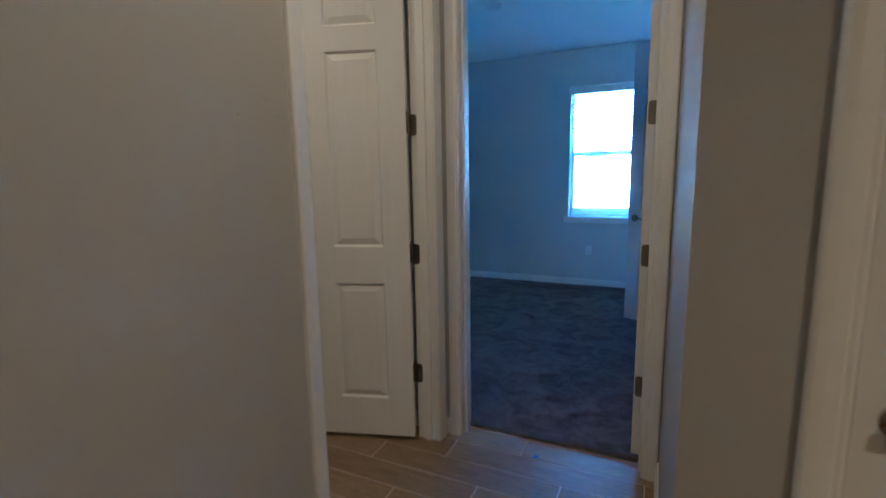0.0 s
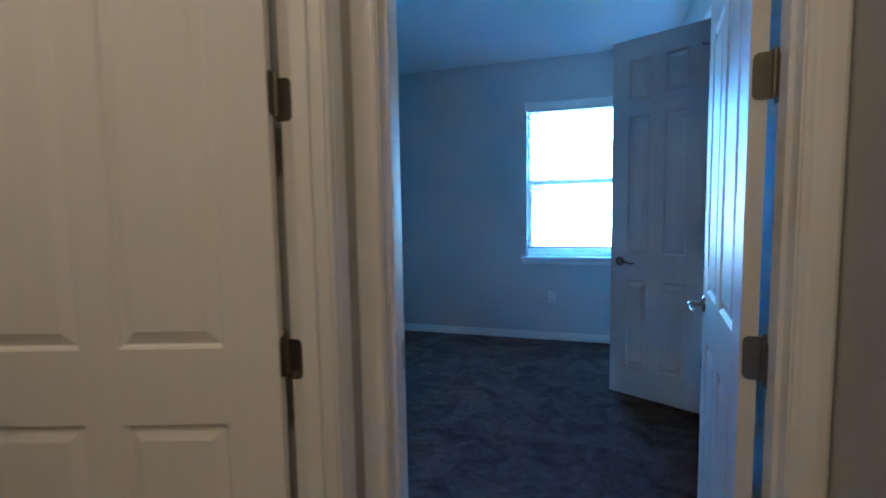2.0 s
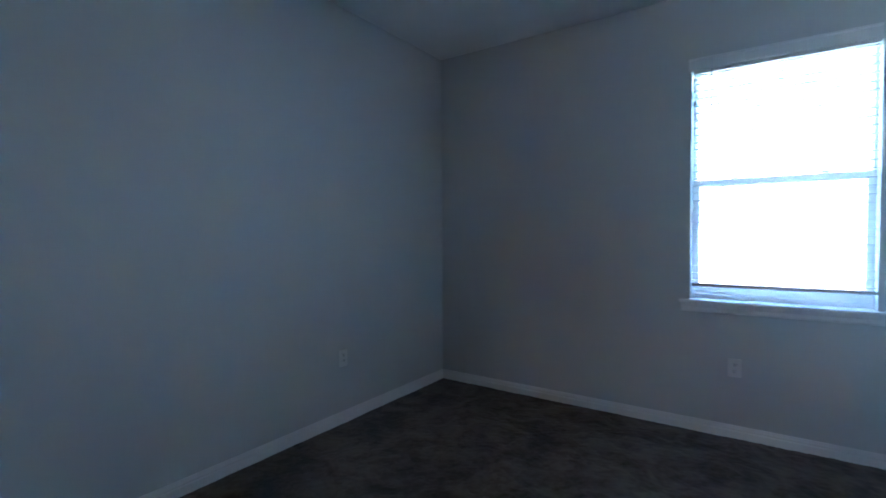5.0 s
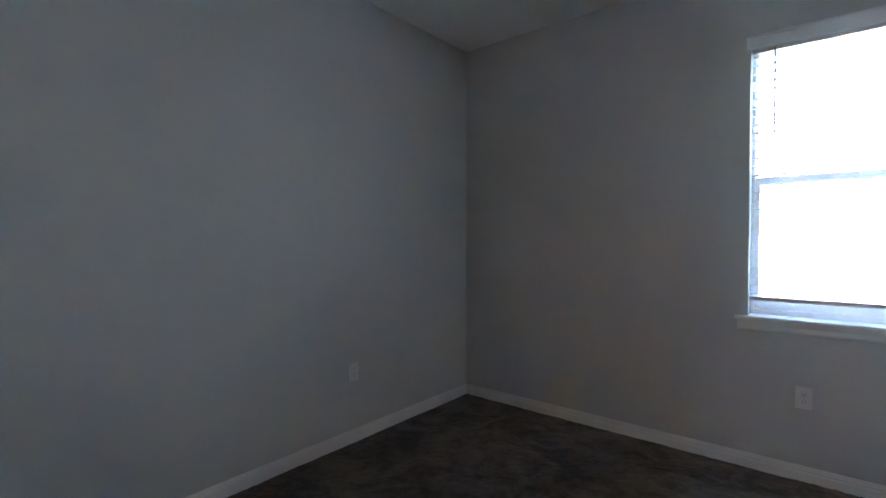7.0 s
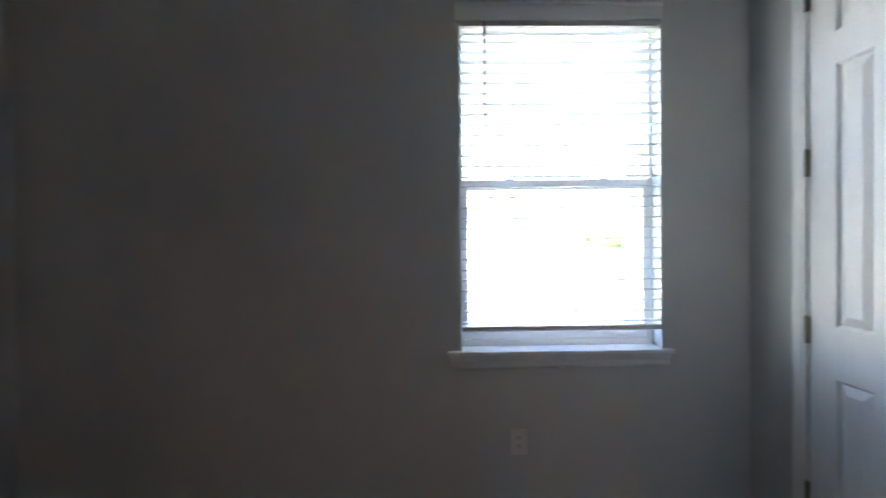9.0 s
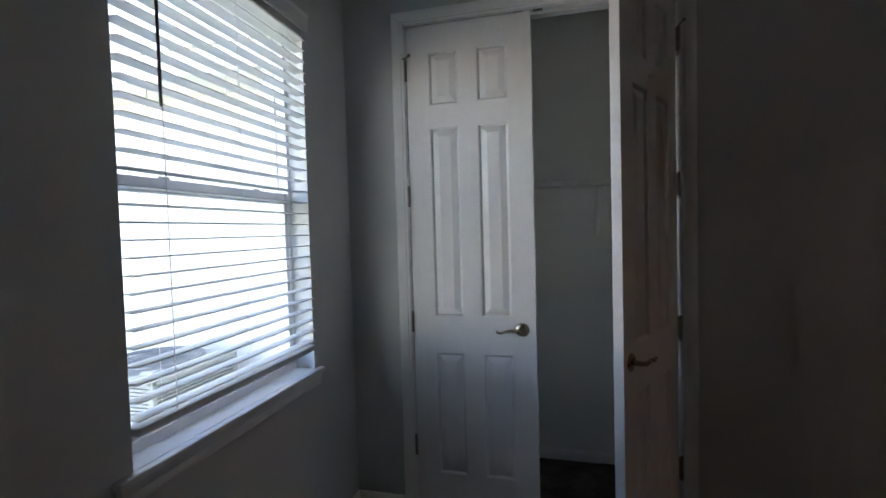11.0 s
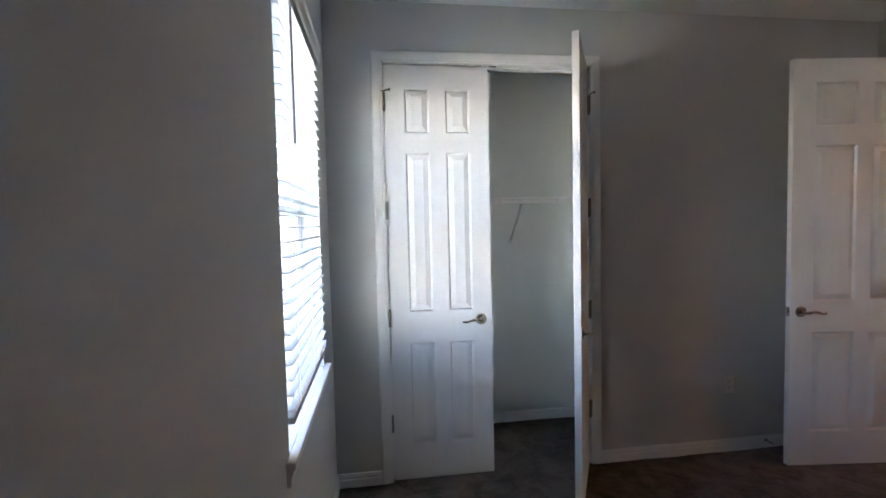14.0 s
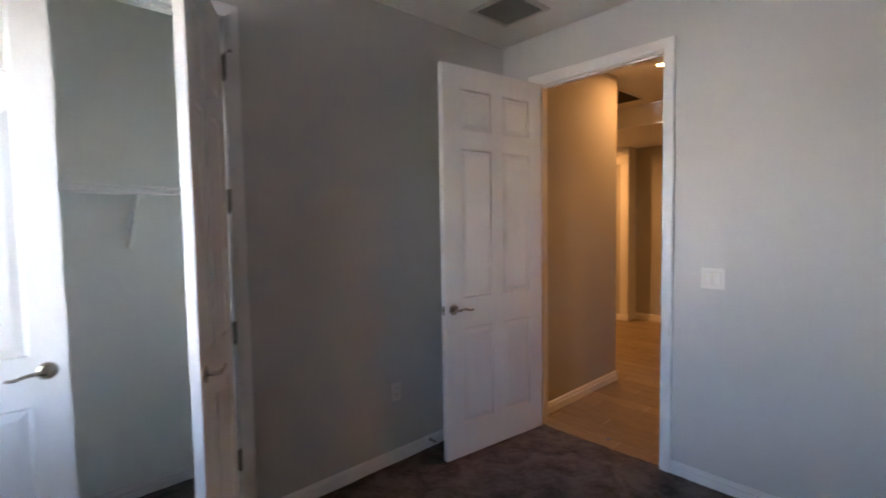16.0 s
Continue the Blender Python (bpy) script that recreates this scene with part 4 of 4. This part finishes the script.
part("cabin", box(bmesh.new(), -0.6, 0.6, -0.6, 0.6, 0, 2.1, 0.05), BLUE, tank)
part("roof", box(bmesh.new(), -0.66, 0.66, -0.66, 0.66, 2.1, 2.35, 0.1), VINYL, tank)


def far_house(x, y, rz, w, d, h, label):
    """A house on a raised pad, so its walls reach down past its floor."""
    ob = thing("house", label, "house", group="houses across the street", m=pose(x, y, GROUND + 0.5, 0, 0, rz))
    part("wall", box(bmesh.new(), -w / 2, w / 2, -d / 2, d / 2, -0.6, h), STUCCO, ob)
    bm = bmesh.new()
    e = 0.6
    v = [bm.verts.new(p) for p in ((-w / 2 - e, -d / 2 - e, h), (w / 2 + e, -d / 2 - e, h), (w / 2 + e, d / 2 + e, h), (-w / 2 - e, d / 2 + e, h), (-w / 2 + d / 2, 0, h + d * 0.24), (w / 2 - d / 2, 0, h + d * 0.24))]
    for q in ((0, 1, 5, 4), (1, 2, 5), (2, 3, 4, 5), (3, 0, 4), (0, 3, 2, 1)):
        bm.faces.new([v[i] for i in q])
    part("roof", bm, SHINGLE, ob)
    for k, wx in enumerate((-w * 0.22, w * 0.335)):
        wd = part("window", box(bmesh.new(), wx - 0.7, wx + 0.7, -d / 2 - 0.05, -d / 2 + 0.02, 1.15, 2.55, 0.02), VINYL, ob)
        part("pane", box(bmesh.new(), wx - 0.6, wx + 0.6, -d / 2 - 0.06, -d / 2 - 0.045, 1.25, 2.45), PANE, wd)
    part("fascia", box(bmesh.new(), -w / 2 - e, w / 2 + e, -d / 2 - e - 0.03, -d / 2 - e, h - 0.17, h + 0.02), BARK, ob, "brown painted fascia")
    part("garage_door", box(bmesh.new(), -w * 0.06, w * 0.20, -d / 2 - 0.04, -d / 2 + 0.02, 0, 2.2, 0.02), SOFFIT, ob)
    return ob


far_house(-1.0, 34.0, 0, 13.8, 11, 2.95, "pale stucco house with a brown hip roof across the street")


def palm(x, y, h, seed, label):
    rnd = random.Random(seed)
    ob = thing("palm_tree", label, "palm tree", group="palms", m=pose(x, y, GROUND))
    pts = [(0.25 * math.sin(k * 0.3), 0.1 * k * 0.1, h * k / 8) for k in range(9)]
    part("trunk", tube(bmesh.new(), pts, 0.20, 10, 0.12), BARK, ob)
    bm = bmesh.new()
    top = Vector(pts[-1])
    for f in range(20):
        a = 2 * math.pi * f / 20 + rnd.uniform(-0.15, 0.15)
        up = rnd.uniform(-0.2, 0.9)
        L = rnd.uniform(1.6, 2.2)
        spine = []
        for k in range(9):
            t = k / 8
            spine.append(top + Vector((math.cos(a) * L * t, math.sin(a) * L * t, L * (up * t - (0.55 + up * 0.5) * t * t))))
        for k in range(1, 9):
            d = (spine[k] - spine[k - 1]).normalized()
            side = d.cross(Vector((0, 0, 1))).normalized()
            for sgn in (-1, 1):
                ln = 0.55 * math.sin(math.pi * (0.12 + 0.8 * k / 9))
                tip = spine[k] + side * sgn * ln + d * ln * 0.5 - Vector((0, 0, 0.25 * ln))
                bm.faces.new([bm.verts.new(p) for p in (spine[k - 1], spine[k], tip)])
    part("crown", bm, FROND, ob)
    return ob


palm(25.5, 62.0, 3.6, 3, "palm tree with green fronds across the street")
palm(29.0, 66.0, 4.2, 5, "taller palm tree with green fronds in the distance")


def far_tree(x, y, h, spread, seed, label):
    """A broad, low tree: a forked trunk and a loose crown of leaf clumps."""
    rnd = random.Random(seed)
    ob = thing("tree", label, "tree", group="far trees", m=pose(x, y, GROUND))
    part("trunk", tube(bmesh.new(), [(0, 0, 0), (0.1, 0, h * 0.25), (0.05, 0.1, h * 0.5)], 0.22, 10, 0.13), BARK, ob)
    for k in range(4):
        a = 1.57 * k + rnd.uniform(-0.4, 0.4)
        end = (spread * 0.55 * math.cos(a), spread * 0.55 * math.sin(a), h * rnd.uniform(0.62, 0.8))
        part("limb", tube(bmesh.new(), [(0.05, 0.1, h * 0.45), (end[0] * 0.5, end[1] * 0.5, h * 0.58), end], 0.10, 8, 0.03), BARK, ob)
    bm = bmesh.new()
    clumps = [(Vector((rnd.uniform(-1, 1) * spread, rnd.uniform(-1, 1) * spread * 0.8, h * rnd.uniform(0.42, 0.92))), rnd.uniform(0.35, 0.75)) for _ in range(22)]
    for c, rad in clumps:
        for _ in range(75):
            d = Vector((rnd.gauss(0, 1), rnd.gauss(0, 1), rnd.gauss(0, 0.7)))
            p = c + d.normalized() * rad * rnd.random() ** 0.4
            q = [Vector((rnd.gauss(0, 1), rnd.gauss(0, 1), rnd.gauss(0, 1))).normalized() * 0.17 for _ in range(3)]
            bm.faces.new([bm.verts.new(p + v) for v in q])
    part("crown", bm, LEAF, ob)
    return ob


for k in range(6):
    far_tree(22.6 + 2.1 * k, 70.0 + 1.5 * (k % 2), 3.3 + 0.35 * ((k * 5) % 3), 1.7, 40 + k, "broad yellow-green tree beyond the building lot")


def hedge(x0, x1, y, h, label):
    rnd = random.Random(int(x0 * 10))
    bm = bmesh.new()
    n = int((x1 - x0) * 45)
    for _ in range(n):
        c = Vector((rnd.uniform(x0, x1), y + rnd.uniform(-0.7, 0.7), GROUND + h * rnd.random() ** 0.7))
        for _ in range(3):
            d = [Vector((rnd.gauss(0, 1), rnd.gauss(0, 1), rnd.gauss(0, 1))).normalized() * 0.28 for _ in range(3)]
            bm.faces.new([bm.verts.new(c + q) for q in d])
    ob = struct("hedge", bm, FROND, label, "hedge")
    ob["kind"] = "stuff"
    return ob


hedge(21.0, 33.0, 64.0, 1.5, "clipped green hedge across the street")

# ---- hall floor planks ----
PW, PL = 0.150, 0.900
plank_mesh = {}


def plank(x0, x1, y0, parent):
    g = 0.0028
    w = round(x1 - x0, 3)
    if w not in plank_mesh:
        bm = bmesh.new()
        e = 0.0012
        L = x1 - x0
        lo = [bm.verts.new(p) for p in ((g, g, -0.010), (L - g, g, -0.010), (L - g, PW - g, -0.010), (g, PW - g, -0.010))]
        md = [bm.verts.new((v.co.x, v.co.y, -e)) for v in lo]
        up = [bm.verts.new((v.co.x + (e if v.co.x < L / 2 else -e), v.co.y + (e if v.co.y < PW / 2 else -e), 0.0)) for v in lo]
        for a, b in ((lo, md), (md, up)):
            for k in range(4):
                bm.faces.new((a[k], a[(k + 1) % 4], b[(k + 1) % 4], b[k]))
        bm.faces.new(up)
        plank_mesh[w] = mesh_of("plank", bm, PLANK)
    ob = new("plank", plank_mesh[w])
    ob.parent = parent
    ob.matrix_basis = pose(x0, y0, -0.001 + random.uniform(-0.0004, 0.0004))


floor_ob = bpy.data.objects["floor"]
r = 0
y = -0.025 - PW
while y > -4.15:
    off = (r * 0.337) % PL
    x = -2.65 - off
    while x < 3.0:
        a, b = max(x, -2.65), min(x + PL, 3.0)
        if b - a > 0.05 and (b > HLX - 0.2 or y > -1.95) and (a < HRX or y < HRY + 0.1):
            plank(a, b, y, floor_ob)
        x += PL
    y -= PW
    r += 1
tagged(part("tape_scrap", box(bmesh.new(), -0.012, 0.012, -0.009, 0.009, 0, 0.0012), TAPE, m=pose(-0.775, -0.158, 0.0008, 0, 0, 25)), "scrap of blue tape stuck to the hall tiles", "tape")
struct("carpet_edge_strip", box(bmesh.new(), DX0, DX1, -0.028, -0.018, -0.012, 0.001), GROUT, "thin metal-toned strip between tile and carpet", "threshold")
